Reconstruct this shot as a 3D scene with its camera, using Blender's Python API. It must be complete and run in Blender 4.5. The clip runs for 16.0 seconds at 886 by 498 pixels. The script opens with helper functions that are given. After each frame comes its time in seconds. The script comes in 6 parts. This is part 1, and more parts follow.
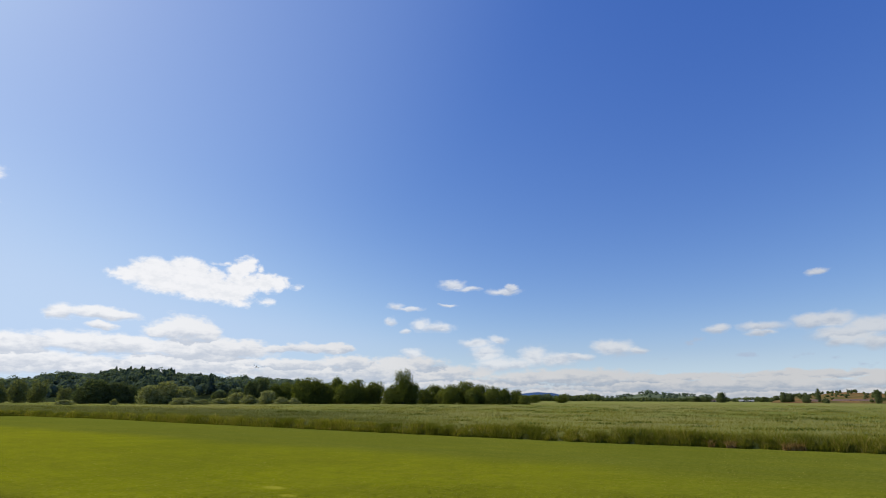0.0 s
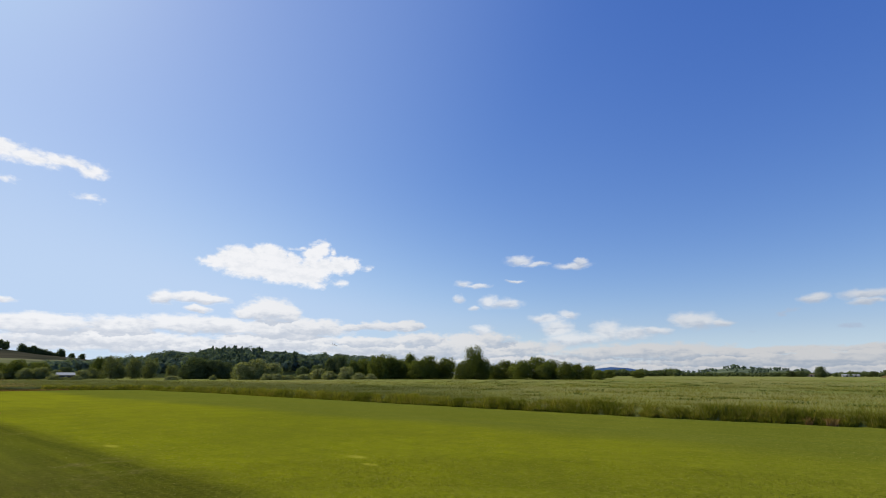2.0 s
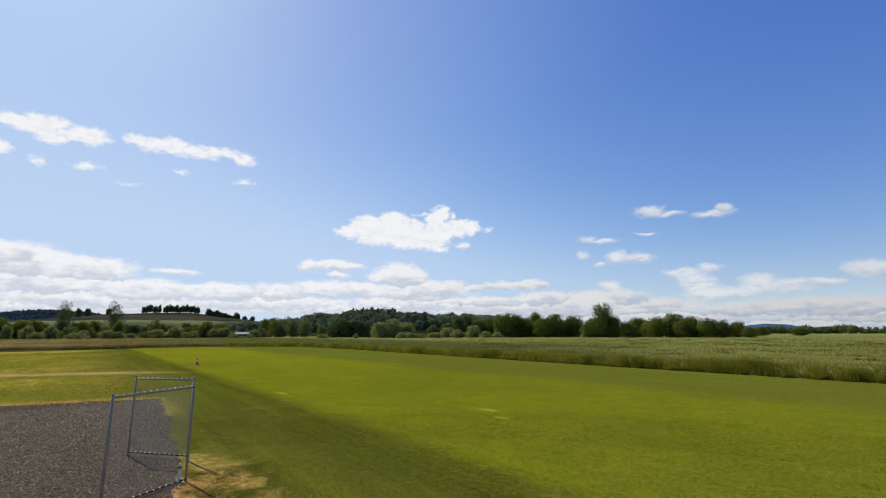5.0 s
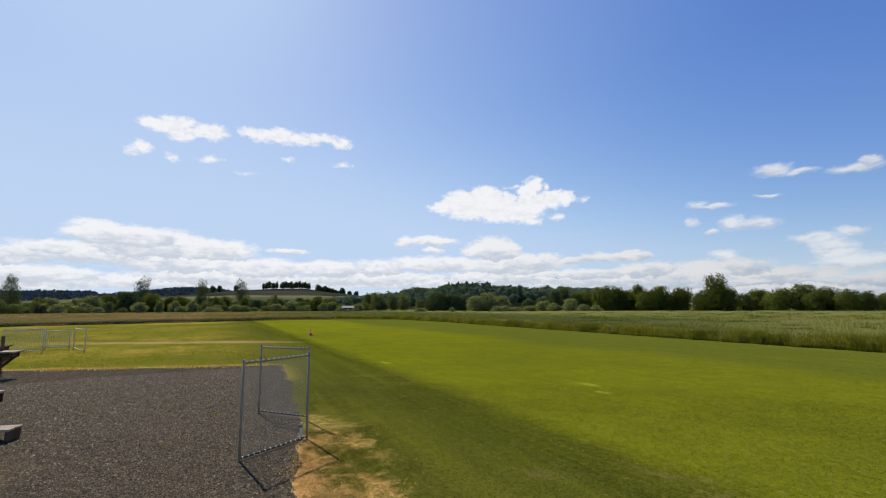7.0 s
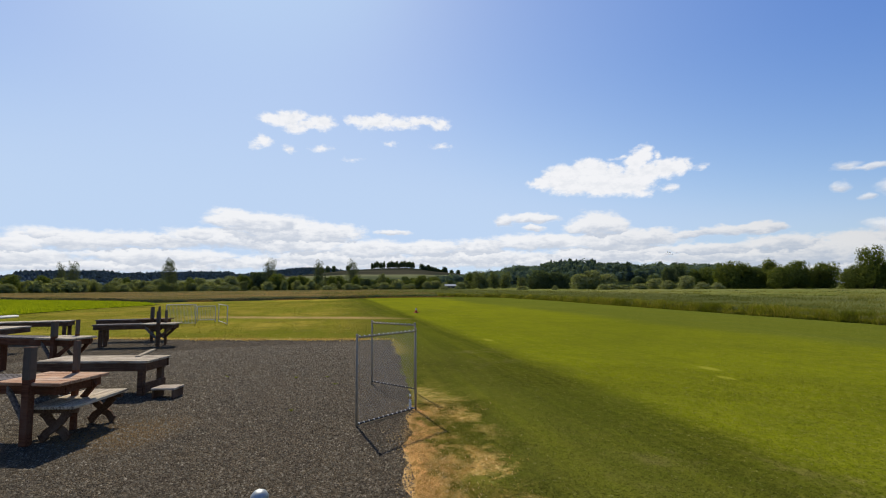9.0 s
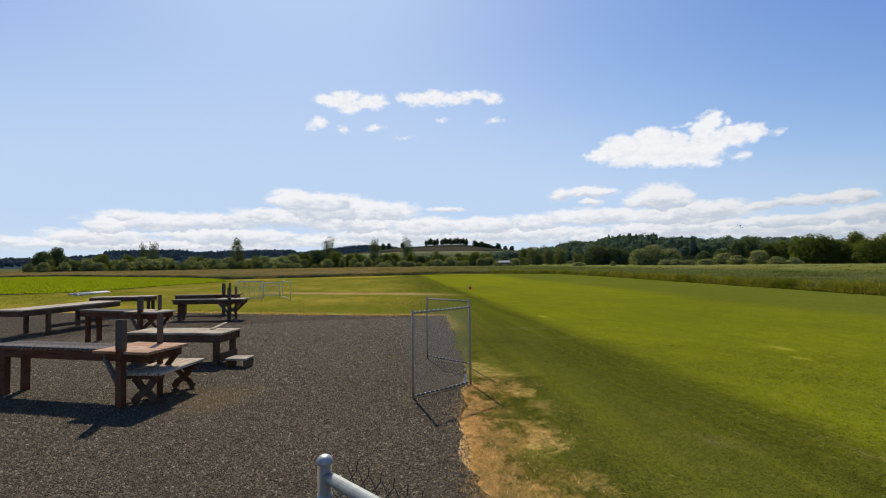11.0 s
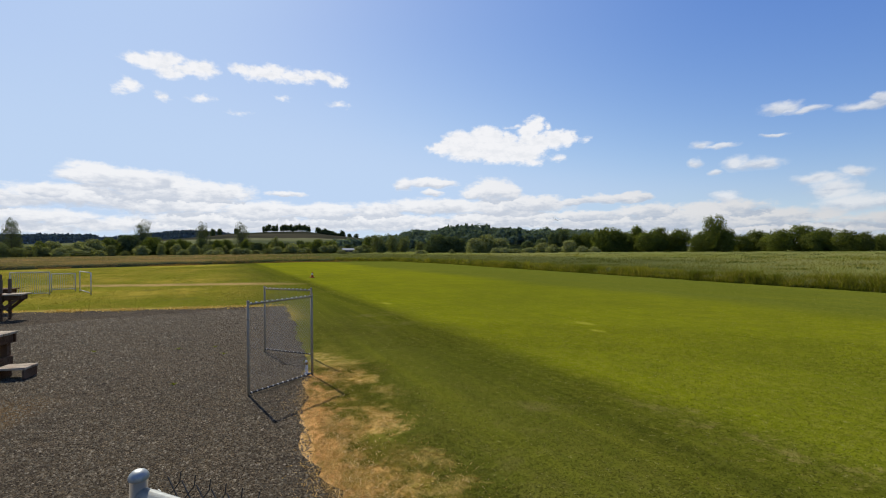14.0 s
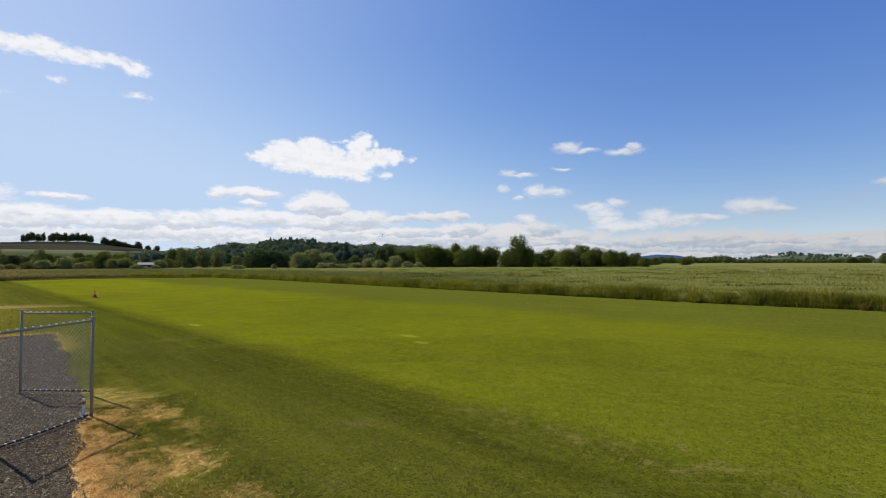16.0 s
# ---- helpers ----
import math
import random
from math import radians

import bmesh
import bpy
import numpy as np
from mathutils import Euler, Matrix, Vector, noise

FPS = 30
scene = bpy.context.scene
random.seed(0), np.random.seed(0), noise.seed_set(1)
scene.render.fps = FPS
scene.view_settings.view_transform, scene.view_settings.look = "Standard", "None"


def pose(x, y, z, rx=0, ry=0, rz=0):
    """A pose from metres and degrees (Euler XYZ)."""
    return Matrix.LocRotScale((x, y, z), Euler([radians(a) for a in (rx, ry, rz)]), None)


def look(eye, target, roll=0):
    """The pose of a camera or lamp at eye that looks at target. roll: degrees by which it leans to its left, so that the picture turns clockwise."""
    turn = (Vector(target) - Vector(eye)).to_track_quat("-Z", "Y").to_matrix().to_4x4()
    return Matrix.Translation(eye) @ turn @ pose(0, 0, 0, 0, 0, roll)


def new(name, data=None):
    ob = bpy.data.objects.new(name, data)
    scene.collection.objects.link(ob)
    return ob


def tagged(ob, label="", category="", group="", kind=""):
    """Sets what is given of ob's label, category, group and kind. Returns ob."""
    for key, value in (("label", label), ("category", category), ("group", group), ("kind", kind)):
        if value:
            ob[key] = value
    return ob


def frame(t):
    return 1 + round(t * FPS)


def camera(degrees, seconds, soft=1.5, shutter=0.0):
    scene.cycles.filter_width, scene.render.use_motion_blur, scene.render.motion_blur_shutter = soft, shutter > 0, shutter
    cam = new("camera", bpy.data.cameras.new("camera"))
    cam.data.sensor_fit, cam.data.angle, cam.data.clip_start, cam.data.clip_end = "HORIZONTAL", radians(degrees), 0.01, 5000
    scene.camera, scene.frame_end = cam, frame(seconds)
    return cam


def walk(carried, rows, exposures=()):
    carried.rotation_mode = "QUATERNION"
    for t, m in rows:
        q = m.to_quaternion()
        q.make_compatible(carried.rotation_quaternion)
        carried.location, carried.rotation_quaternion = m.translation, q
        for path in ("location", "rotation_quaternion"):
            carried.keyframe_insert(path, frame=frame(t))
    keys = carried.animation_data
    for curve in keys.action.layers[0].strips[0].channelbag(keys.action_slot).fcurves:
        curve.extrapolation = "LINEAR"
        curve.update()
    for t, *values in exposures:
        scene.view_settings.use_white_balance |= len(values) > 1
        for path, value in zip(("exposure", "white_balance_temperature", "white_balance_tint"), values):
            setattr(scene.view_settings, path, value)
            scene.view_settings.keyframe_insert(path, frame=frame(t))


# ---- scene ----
SUN_AZ, SUN_EL = 71.0, 46.0
EYE = (0.0, 0.0, 1.9)
cam = camera(87.2, 16.0, soft=1.05)
# seconds, tilt, lean, heading of a camera that turns where it stands
PATH = (
    (0.0, 107.90, -0.15, -0.00),
    (0.5, 107.13, -0.09, 1.90),
    (1.0, 106.44, -0.11, 3.98),
    (1.5, 105.77, -0.07, 6.14),
    (2.0, 105.10, -0.03, 8.41),
    (2.5, 104.29, 0.02, 10.70),
    (3.0, 103.32, 0.05, 13.05),
    (3.5, 102.40, 0.07, 15.54),
    (4.0, 101.61, 0.10, 18.13),
    (4.2, 101.28, 0.12, 19.18),
    (4.7, 100.58, 0.16, 21.82),
    (5.2, 99.99, 0.19, 24.55),
    (5.8, 99.24, 0.23, 27.94),
    (6.3, 98.42, 0.26, 30.86),
    (6.5, 98.05, 0.28, 31.99),
    (7.0, 97.07, 0.29, 35.00),
    (7.5, 96.17, 0.32, 38.12),
    (8.0, 95.45, 0.37, 41.31),
    (8.5, 94.93, 0.40, 44.45),
    (9.0, 94.49, 0.40, 47.38),
    (9.5, 93.98, 0.45, 50.05),
    (9.7, 93.74, 0.44, 50.99),
    (10.2, 93.06, 0.50, 52.97),
    (10.7, 92.19, 0.59, 54.00),
    (11.2, 91.33, 0.67, 53.71),
    (11.8, 90.58, 0.70, 51.10),
    (12.0, 90.43, 0.66, 49.82),
    (12.5, 89.98, 0.66, 46.38),
    (13.0, 89.30, 0.60, 42.42),
    (13.5, 88.36, 0.55, 38.18),
    (14.0, 89.97, 0.49, 34.96),
    (14.5, 92.21, 0.47, 31.75),
    (15.0, 93.41, 0.42, 27.12),
    (15.5, 93.27, 0.36, 21.36),
    (16.0, 91.69, 0.25, 13.92),
)
walk(cam, [(t, pose(*EYE, rx, ry, rz)) for t, rx, ry, rz in PATH], exposures=((0.0, 0.0), (16.0, 0.0)))


# ---- sky, clouds and sun ----
class Nodes:
    """Short-hand for node trees."""

    def __init__(self, tree):
        self.tree = tree
        self.links = tree.links

    def node(self, kind):
        return self.tree.nodes.new(kind)

    def put(self, socket, value):
        if value is None:
            return
        if isinstance(value, bpy.types.NodeSocket):
            self.links.new(value, socket)
        else:
            socket.default_value = value

    def math(self, op, a, b=None, c=None, clamp=False):
        n = self.node("ShaderNodeMath")
        n.operation, n.use_clamp = op, clamp
        for socket, value in zip(n.inputs, (a, b, c)):
            self.put(socket, value)
        return n.outputs[0]

    def vec(self, op, a, b=None):
        n = self.node("ShaderNodeVectorMath")
        n.operation = op
        for socket, value in zip(n.inputs, (a, b)):
            self.put(socket, value)
        return n.outputs["Value"] if op in ("DOT_PRODUCT", "LENGTH") else n.outputs[0]

    def join(self, x, y, z):
        n = self.node("ShaderNodeCombineXYZ")
        for socket, value in zip(n.inputs, (x, y, z)):
            self.put(socket, value)
        return n.outputs[0]

    def split(self, v):
        n = self.node("ShaderNodeSeparateXYZ")
        self.put(n.inputs[0], v)
        return n.outputs

    def noise(self, v, scale, detail=4.0, rough=0.55, distortion=0.0):
        n = self.node("ShaderNodeTexNoise")
        self.put(n.inputs["Vector"], v)
        for key, value in (("Scale", scale), ("Detail", detail), ("Roughness", rough), ("Distortion", distortion)):
            n.inputs[key].default_value = value
        return n.outputs[0]

    def voronoi(self, v, scale, feature="F1"):
        n = self.node("ShaderNodeTexVoronoi")
        n.feature = feature
        self.put(n.inputs["Vector"], v)
        n.inputs["Scale"].default_value = scale
        return n.outputs

    def remap(self, v, a, b, c=0.0, d=1.0, smooth=True):
        n = self.node("ShaderNodeMapRange")
        n.interpolation_type, n.clamp = "SMOOTHSTEP" if smooth else "LINEAR", True
        for socket, value in zip(n.inputs, (v, a, b, c, d)):
            self.put(socket, value)
        return n.outputs[0]

    def mix(self, fac, a, b, blend="MIX"):
        n = self.node("ShaderNodeMix")
        n.data_type, n.blend_type = "RGBA", blend
        self.put(n.inputs["Factor"], fac)
        self.put(n.inputs[6], (*a, 1.0) if isinstance(a, tuple) else a)
        self.put(n.inputs[7], (*b, 1.0) if isinstance(b, tuple) else b)
        return n.outputs[2]

    def ramp(self, fac, stops):
        n = self.node("ShaderNodeValToRGB")
        self.put(n.inputs[0], fac)
        while len(n.color_ramp.elements) < len(stops):
            n.color_ramp.elements.new(0.5)
        for e, (place, colour) in zip(n.color_ramp.elements, stops):
            e.position, e.color = place, (*colour, 1.0)
        return n.outputs[0]

    def bump(self, height, strength, distance):
        n = self.node("ShaderNodeBump")
        self.put(n.inputs["Height"], height)
        n.inputs["Strength"].default_value, n.inputs["Distance"].default_value = strength, distance
        return n.outputs[0]


# clouds as lobes: bearing, height, half width, half height (degrees)
GREAT_CLOUD = (
    (35.1, 12.1, 1.7, 0.85), (32.5, 12.7, 2.9, 1.55), (29.6, 13.3, 2.4, 1.4), (31.2, 11.6, 3.2, 1.17), (28.1, 11.8, 3.6, 1.65), (26.9, 12.8, 1.3, 1.12),
    (25.1, 11.5, 2.6, 1.48), (24.3, 10.3, 1.7, 0.5), (24.5, 13.8, 1.2, 0.98), (23.7, 14.4, 1.2, 0.91), (23.3, 15, 0.8, 0.59), (22, 14.2, 0.4, 0.42),
    (21.4, 12.8, 1.8, 1.08), (20.1, 12.9, 1.4, 0.94), (19.1, 13.1, 0.5, 0.46), (21, 10.6, 1, 0.42), (18, 12.6, 0.6, 0.23), (25.9, 14.4, 0.9, 0.18), (23.2, 12.6, 1.5, 1.0), (24.8, 12.9, 1.2, 0.8),
)
TWIN_CLOUDS = (
    (68.1, 19.1, 1.4, 0.62), (66.4, 19.1, 2.2, 0.87), (65.1, 19.6, 1.9, 0.62), (65.3, 18.4, 1.6, 0.75), (62.4, 19.2, 1.9, 0.88), (63.8, 18.9, 2, 0.63),
    (68.8, 16.5, 1, 0.57), (69.6, 16, 0.6, 0.31), (65.9, 16, 0.6, 0.38), (62.2, 16.3, 1.2, 0.39), (58.5, 15.2, 0.8, 0.2), (58.1, 19.7, 1.5, 0.58),
    (55.9, 19.5, 2.8, 0.77), (54.6, 20, 1.7, 0.64), (52.7, 19.4, 2.6, 0.64), (49.8, 19.8, 2.6, 0.65), (47.7, 19.4, 1.4, 0.58), (53.9, 17.2, 0.6, 0.26),
    (47.6, 16.9, 1.3, 0.27),
)
SMALL_CLOUDS = (
    (-1.1, 13.5, 1.6, 0.55), (-3.2, 13, 1.6, 0.28), (-7.5, 12.5, 2.1, 0.41), (-8.5, 12.9, 0.8, 0.41), (5.9, 10.8, 1, 0.41), (4, 10.5, 1.5, 0.27),
    (-0.5, 11, 1.1, 0.21), (6.4, 9, 0.7, 0.47), (2.7, 8.6, 1.2, 0.75), (0.7, 8.3, 2.1, 0.6), (4.7, 7.9, 0.6, 0.27), (-39.7, 12, 0.9, 0.32),
    (3.7, 5.3, 1.4, 0.6),
)
EAST_CLOUDS = (
    (-4.2, 6.4, 2, 0.54), (-6.6, 6.8, 1.1, 0.53), (-5.3, 5.3, 1.8, 1.19), (-6.5, 4, 2.7, 0.91), (-10.8, 4.8, 1.8, 1.17), (-8.8, 4, 2, 0.58),
    (-13.4, 4.5, 2.4, 0.83), (-16, 4.7, 1.6, 0.44), (-18.9, 5.8, 1.5, 0.75), (-20.2, 5.5, 2, 0.87), (-22.3, 5.2, 1.2, 0.43), (-30.4, 7.1, 1.2, 0.46),
    (-34.4, 7.1, 2.1, 0.5), (-34.1, 6.5, 1.4, 0.28), (-38.4, 7.3, 1.5, 0.74), (-39.9, 7.3, 1.9, 0.73), (-42.5, 6.5, 2.3, 0.88), (-40.8, 5.9, 2.8, 0.81),
    (-43, 5.1, 2.6, 0.67), (-40.2, 5.2, 1, 0.51), (-45.3, 6, 2.1, 1.12),
)
SCRAPS = (
    (-24.7, 4.2, 0.7, 0.18), (-27.9, 6, 1.1, 0.29), (-32.5, 4.4, 1, 0.27), (-36.9, 4.2, 0.9, 0.21), (-39.4, 3.8, 0.7, 0.2), (-41.4, 3.1, 0.7, 0.25),
)
BANK_ROWS_LOW = (
    (85.4, 2.3, 15.4, 0.69), (61.3, 2.8, 19.4, 0.82), (35.3, 3, 19, 0.88), (13.2, 2.6, 11.7, 0.78), (90.2, 3.1, 4.9, 0.75), (79, 3.3, 8, 0.8),
    (59.3, 3.6, 8.8, 0.96), (44.7, 3.6, 8.2, 0.91), (27.2, 3.7, 7.7, 0.97), (16.4, 3.1, 6.3, 0.81), (8.5, 3.2, 4.7, 1.15),
)
BANK_ROWS_MID = (
    (85.5, 4.7, 6, 1.02), (90.1, 4.1, 1.8, 0.75), (80, 4.9, 5.8, 0.96), (65.3, 5.1, 7.8, 1.21), (55.9, 4.6, 5.5, 1.04), (49.6, 4.6, 5.6, 0.9),
    (42.6, 4.8, 3.6, 0.97), (35.2, 5.2, 7.2, 1), (26.5, 5.1, 6.5, 1.15), (11.3, 4.1, 3, 0.86), (17.9, 3.8, 4.5, 0.59),
)
BANK_ROWS_HIGH = (
    (73.4, 5.5, 5.3, 1.15), (75.4, 5.9, 1.6, 0.62), (23.6, 5.4, 3.9, 0.88), (18.8, 5.4, 2.6, 0.42), (15.6, 5.6, 2.9, 0.52), (12.8, 5.7, 2, 0.56),
    (11.5, 5.7, 1, 0.38), (67.2, 6.8, 5.7, 1.46), (61.3, 6.4, 4.4, 1.09), (71.9, 7.7, 2.9, 1.1), (68.8, 7.4, 3.8, 1.05), (28.9, 7.1, 2.7, 1.42),
    (26.9, 6.7, 1.7, 0.9), (30.6, 6.8, 2, 0.72), (88.4, 5.1, 1.2, 0.44), (53.4, 6.5, 2.2, 0.35), (39.7, 7.9, 1.2, 0.75), (36.2, 8, 3, 0.6),
    (36.2, 6.9, 1.3, 0.4),
)
BANK_ROWS_EAST = (
    (-28, 0.6, 26, 0.9), (8, 0.7, 26, 0.9),
    (5.6, 1.7, 20.9, 0.89), (-28.5, 1.5, 16.9, 0.68), (1.6, 3, 8, 0.91), (-14.2, 2.5, 10, 0.88), (-26, 2.3, 7, 0.52), (-36.7, 2.3, 7.8, 0.47),
    (-32.5, 1.7, 7.6, 0.54), (4.3, 4, 4.7, 0.92), (-43.7, 1.7, 4.2, 0.56),
)


def make_sky():
    a, e = radians(SUN_AZ), radians(SUN_EL)
    sun_way = Vector((-math.sin(a) * math.cos(e), math.cos(a) * math.cos(e), math.sin(e)))
    world = bpy.data.worlds.new("sky")
    scene.world = world
    world.use_nodes = True
    k = Nodes(world.node_tree)
    back = world.node_tree.nodes["Background"]
    sky = k.node("ShaderNodeTexSky")
    sky.sky_type, sky.sun_disc = "NISHITA", False
    sky.sun_elevation, sky.sun_rotation = radians(SUN_EL), radians(-SUN_AZ)
    sky.altitude, sky.air_density, sky.dust_density, sky.ozone_density = 50.0, 1.0, 0.6, 3.0
    way = k.vec("NORMALIZE", k.node("ShaderNodeTexCoord").outputs["Generated"])
    x, y, z = k.split(way)
    az = k.math("MULTIPLY", k.math("ARCTAN2", k.math("MULTIPLY", x, -1.0), y), 57.2958)
    el = k.math("MULTIPLY", k.math("ARCSINE", z), 57.2958)
    plan = k.join(az, k.math("MULTIPLY", el, 1.5), 0.0)
    # ragged outlines: the lobes are read from a wandering place
    n = k.node("ShaderNodeTexNoise")
    k.put(n.inputs["Vector"], plan)
    for key, value in (("Scale", 0.62), ("Detail", 3.0), ("Roughness", 0.5)):
        n.inputs[key].default_value = value
    sway = k.vec("MULTIPLY", k.vec("SUBTRACT", n.outputs["Color"], (0.5, 0.5, 0.5)), (1.7, 0.9, 0.0))
    at_ = k.vec("ADD", k.join(az, el, 0.0), sway)
    fine = k.noise(k.vec("ADD", plan, (7.0, 2.0, 1.0)), 1.5, 3.0, 0.5)
    # a clear, deep blue sky
    red, green, blue = k.split(k.vec("MULTIPLY", sky.outputs[0], (0.1, 0.1, 0.1)))
    green = k.math("SMOOTH_MIN", k.math("MULTIPLY", k.math("POWER", green, 1.12), 1.24), 0.63, 0.22)
    blue = k.math("SMOOTH_MIN", k.math("MULTIPLY", k.math("POWER", blue, 0.585), 1.02), 0.89, 0.12)
    red = k.math("SMOOTH_MIN", k.math("MULTIPLY", k.math("POWER", red, 1.38), 1.76), k.math("MULTIPLY", green, 0.75), 0.12)
    deep = k.vec("MULTIPLY", k.join(red, green, blue), (10.0, 10.0, 10.0))

    def lobe(a, e, w, h):
        d = k.node("ShaderNodeVectorMath")
        d.operation = "MULTIPLY_ADD"
        k.put(d.inputs[0], at_)
        d.inputs[1].default_value, d.inputs[2].default_value = (1.0 / w, 1.0 / h, 0.0), (-a / w, -e / h, 0.0)
        return d.outputs[0], k.vec("LENGTH", d.outputs[0])

    def puffs(lobes):
        """Depth into the nearest lobe, in degrees."""
        body = None
        for a, e, w, h in lobes:
            v = k.math("MULTIPLY_ADD", lobe(a, e, w, h)[1], -h, h)
            body = v if body is None else k.math("MAXIMUM", body, v)
        return body

    sunward = k.remap(az, -30.0, 45.0, 0.66, 1.0)
    glare = k.math("MULTIPLY", k.remap(el, 26.0, 4.0, 0.0, 0.45), k.remap(az, -10.0, 60.0))
    colour = k.mix(glare, deep, (6.0, 7.4, 9.0))
    toward = k.vec("DOT_PRODUCT", way, tuple(sun_way))
    colour = k.mix(k.remap(toward, 0.50, 0.95, 0.0, 0.20), colour, (4.6, 5.9, 8.7))
    colour = k.mix(k.remap(el, 0.0, 5.5, 0.75, 0.0), colour, (6.4, 7.5, 8.8))
    # the bank: rows of flat-bottomed clouds, the far ones first; white tops and grey bases
    wide = k.join(k.math("MULTIPLY", az, 0.42), k.math("MULTIPLY", el, 1.15), 2.0)
    lumps = k.math("SUBTRACT", k.noise(wide, 1.0, 5.0, 0.58, 0.2), 0.5)
    ragged = k.math("ADD", k.math("MULTIPLY", lumps, 0.9), k.math("MULTIPLY", k.math("SUBTRACT", fine, 0.5), 0.45))
    def rows(lobes, torn, swell, near, far):
        """Cover and light of clouds drawn one before another."""
        cover, lit = None, None
        for a, e, w, h in lobes:
            d, r = lobe(a, e, w * swell, h * swell)
            c = k.remap(k.math("ADD", r, torn), near, far)
            l = k.remap(k.vec("DOT_PRODUCT", d, (0.0, 1.0, 0.0)), -1.0, 1.0, -0.62, 0.62, smooth=False)
            front = k.remap(c, 0.0, 0.35, smooth=False)
            cover, lit = (c, l) if cover is None else (k.math("MAXIMUM", cover, c), k.math("MULTIPLY_ADD", k.math("SUBTRACT", l, lit), front, lit))
        lit = k.math("MULTIPLY_ADD", lumps, -1.6, lit)
        return cover, k.math("ADD", lit, k.math("MULTIPLY", k.math("SUBTRACT", fine, 0.5), 0.5))

    cover, lit = rows(BANK_ROWS_EAST + BANK_ROWS_LOW + BANK_ROWS_MID + BANK_ROWS_HIGH, ragged, 1.12, 1.12, 0.60)
    bank = k.mix(k.remap(lit, -0.62, 0.22), k.mix(k.remap(az, -5.0, 35.0), (5.5, 6.3, 7.6), (5.9, 6.35, 7.2)), (9.0, 9.05, 9.25))
    colour = k.mix(k.math("MULTIPLY", cover, 0.95), colour, k.vec("MULTIPLY", bank, k.join(sunward, sunward, sunward)))
    # fair-weather clouds in the blue, thin ones let it through
    body = puffs(GREAT_CLOUD + TWIN_CLOUDS)
    shade = k.remap(k.math("ADD", k.math("MULTIPLY", lumps, -1.0), k.math("MULTIPLY", k.math("SUBTRACT", fine, 0.5), 0.9)), -0.30, 0.12)
    white = k.mix(shade, (8.2, 8.35, 8.7), (9.15, 9.15, 9.35))
    fluff = k.math("MULTIPLY", k.math("SUBTRACT", fine, 0.5), 0.8)
    colour = k.mix(k.remap(k.math("ADD", body, fluff), -0.20, 0.42, 0.0, 0.96), colour, white)
    soft = k.math("ADD", k.math("MULTIPLY", lumps, 0.45), k.math("MULTIPLY", k.math("SUBTRACT", fine, 0.5), 0.45))
    cover, lit = rows(EAST_CLOUDS + SMALL_CLOUDS, soft, 1.22, 1.12, 0.30)
    pale = k.mix(k.remap(lit, -0.55, 0.30), (5.2, 5.7, 6.6), (8.0, 8.1, 8.3))
    colour = k.mix(k.math("MULTIPLY", cover, 0.80), colour, k.vec("MULTIPLY", pale, k.join(*[k.remap(az, -45.0, 20.0, 0.84, 1.08)] * 3)))
    body = puffs(SCRAPS)
    colour = k.mix(k.remap(k.math("ADD", body, fluff), -0.05, 0.30, 0.0, 0.7), colour, (4.1, 4.9, 6.3))
    k.links.new(colour, back.inputs[0])
    back.inputs[1].default_value = 0.1


make_sky()
lamp = bpy.data.lights.new("sun", "SUN")
lamp.energy, lamp.angle, lamp.color = 4.6, radians(0.55), (1.0, 0.95, 0.86)
sun = new("sun", lamp)
a, e = radians(SUN_AZ), radians(SUN_EL)
sun.matrix_world = look((-60 * math.sin(a) * math.cos(e), 60 * math.cos(a) * math.cos(e), 60 * math.sin(e)), (0, 0, 0))


# ---- materials ----
RUN = (-0.871, 0.491)      # along the mown strip
OFF = (0.491, 0.871)       # across it, away from the tables


def material(name):
    m = bpy.data.materials.new(name)
    m.use_nodes = True
    k = Nodes(m.node_tree)
    return m, k, m.node_tree.nodes["Principled BSDF"]


def place_of(k):
    return k.node("ShaderNodeTexCoord").outputs["Object"]


# dry patches beside the yard: place, half length and half width along and across the strip, strength
STRAW_PATCHES = (
    (-5.50, 4.78, 0.47, 0.32, 0.85), (-5.03, 4.96, 0.43, 0.21, 0.80), (-4.79, 4.02, 0.49, 0.25, 1.00), (-4.04, 3.45, 0.35, 0.20, 0.80),
    (-3.62, 3.84, 0.38, 0.25, 0.90), (-3.24, 2.92, 0.54, 0.25, 1.00), (-3.43, 3.29, 0.28, 0.15, 0.60), (-2.73, 2.74, 0.37, 0.36, 1.00),
    (-2.65, 3.31, 0.21, 0.20, 0.45), (-2.31, 2.84, 0.21, 0.26, 0.80), (-2.11, 3.05, 0.16, 0.25, 0.50), (-6.42, 5.40, 0.44, 0.27, 0.50),
    (-4.20, 4.66, 0.28, 0.17, 0.30), (-5.72, 5.37, 0.39, 0.27, 0.40), (-1.60, 2.20, 0.70, 0.40, 0.90),
)


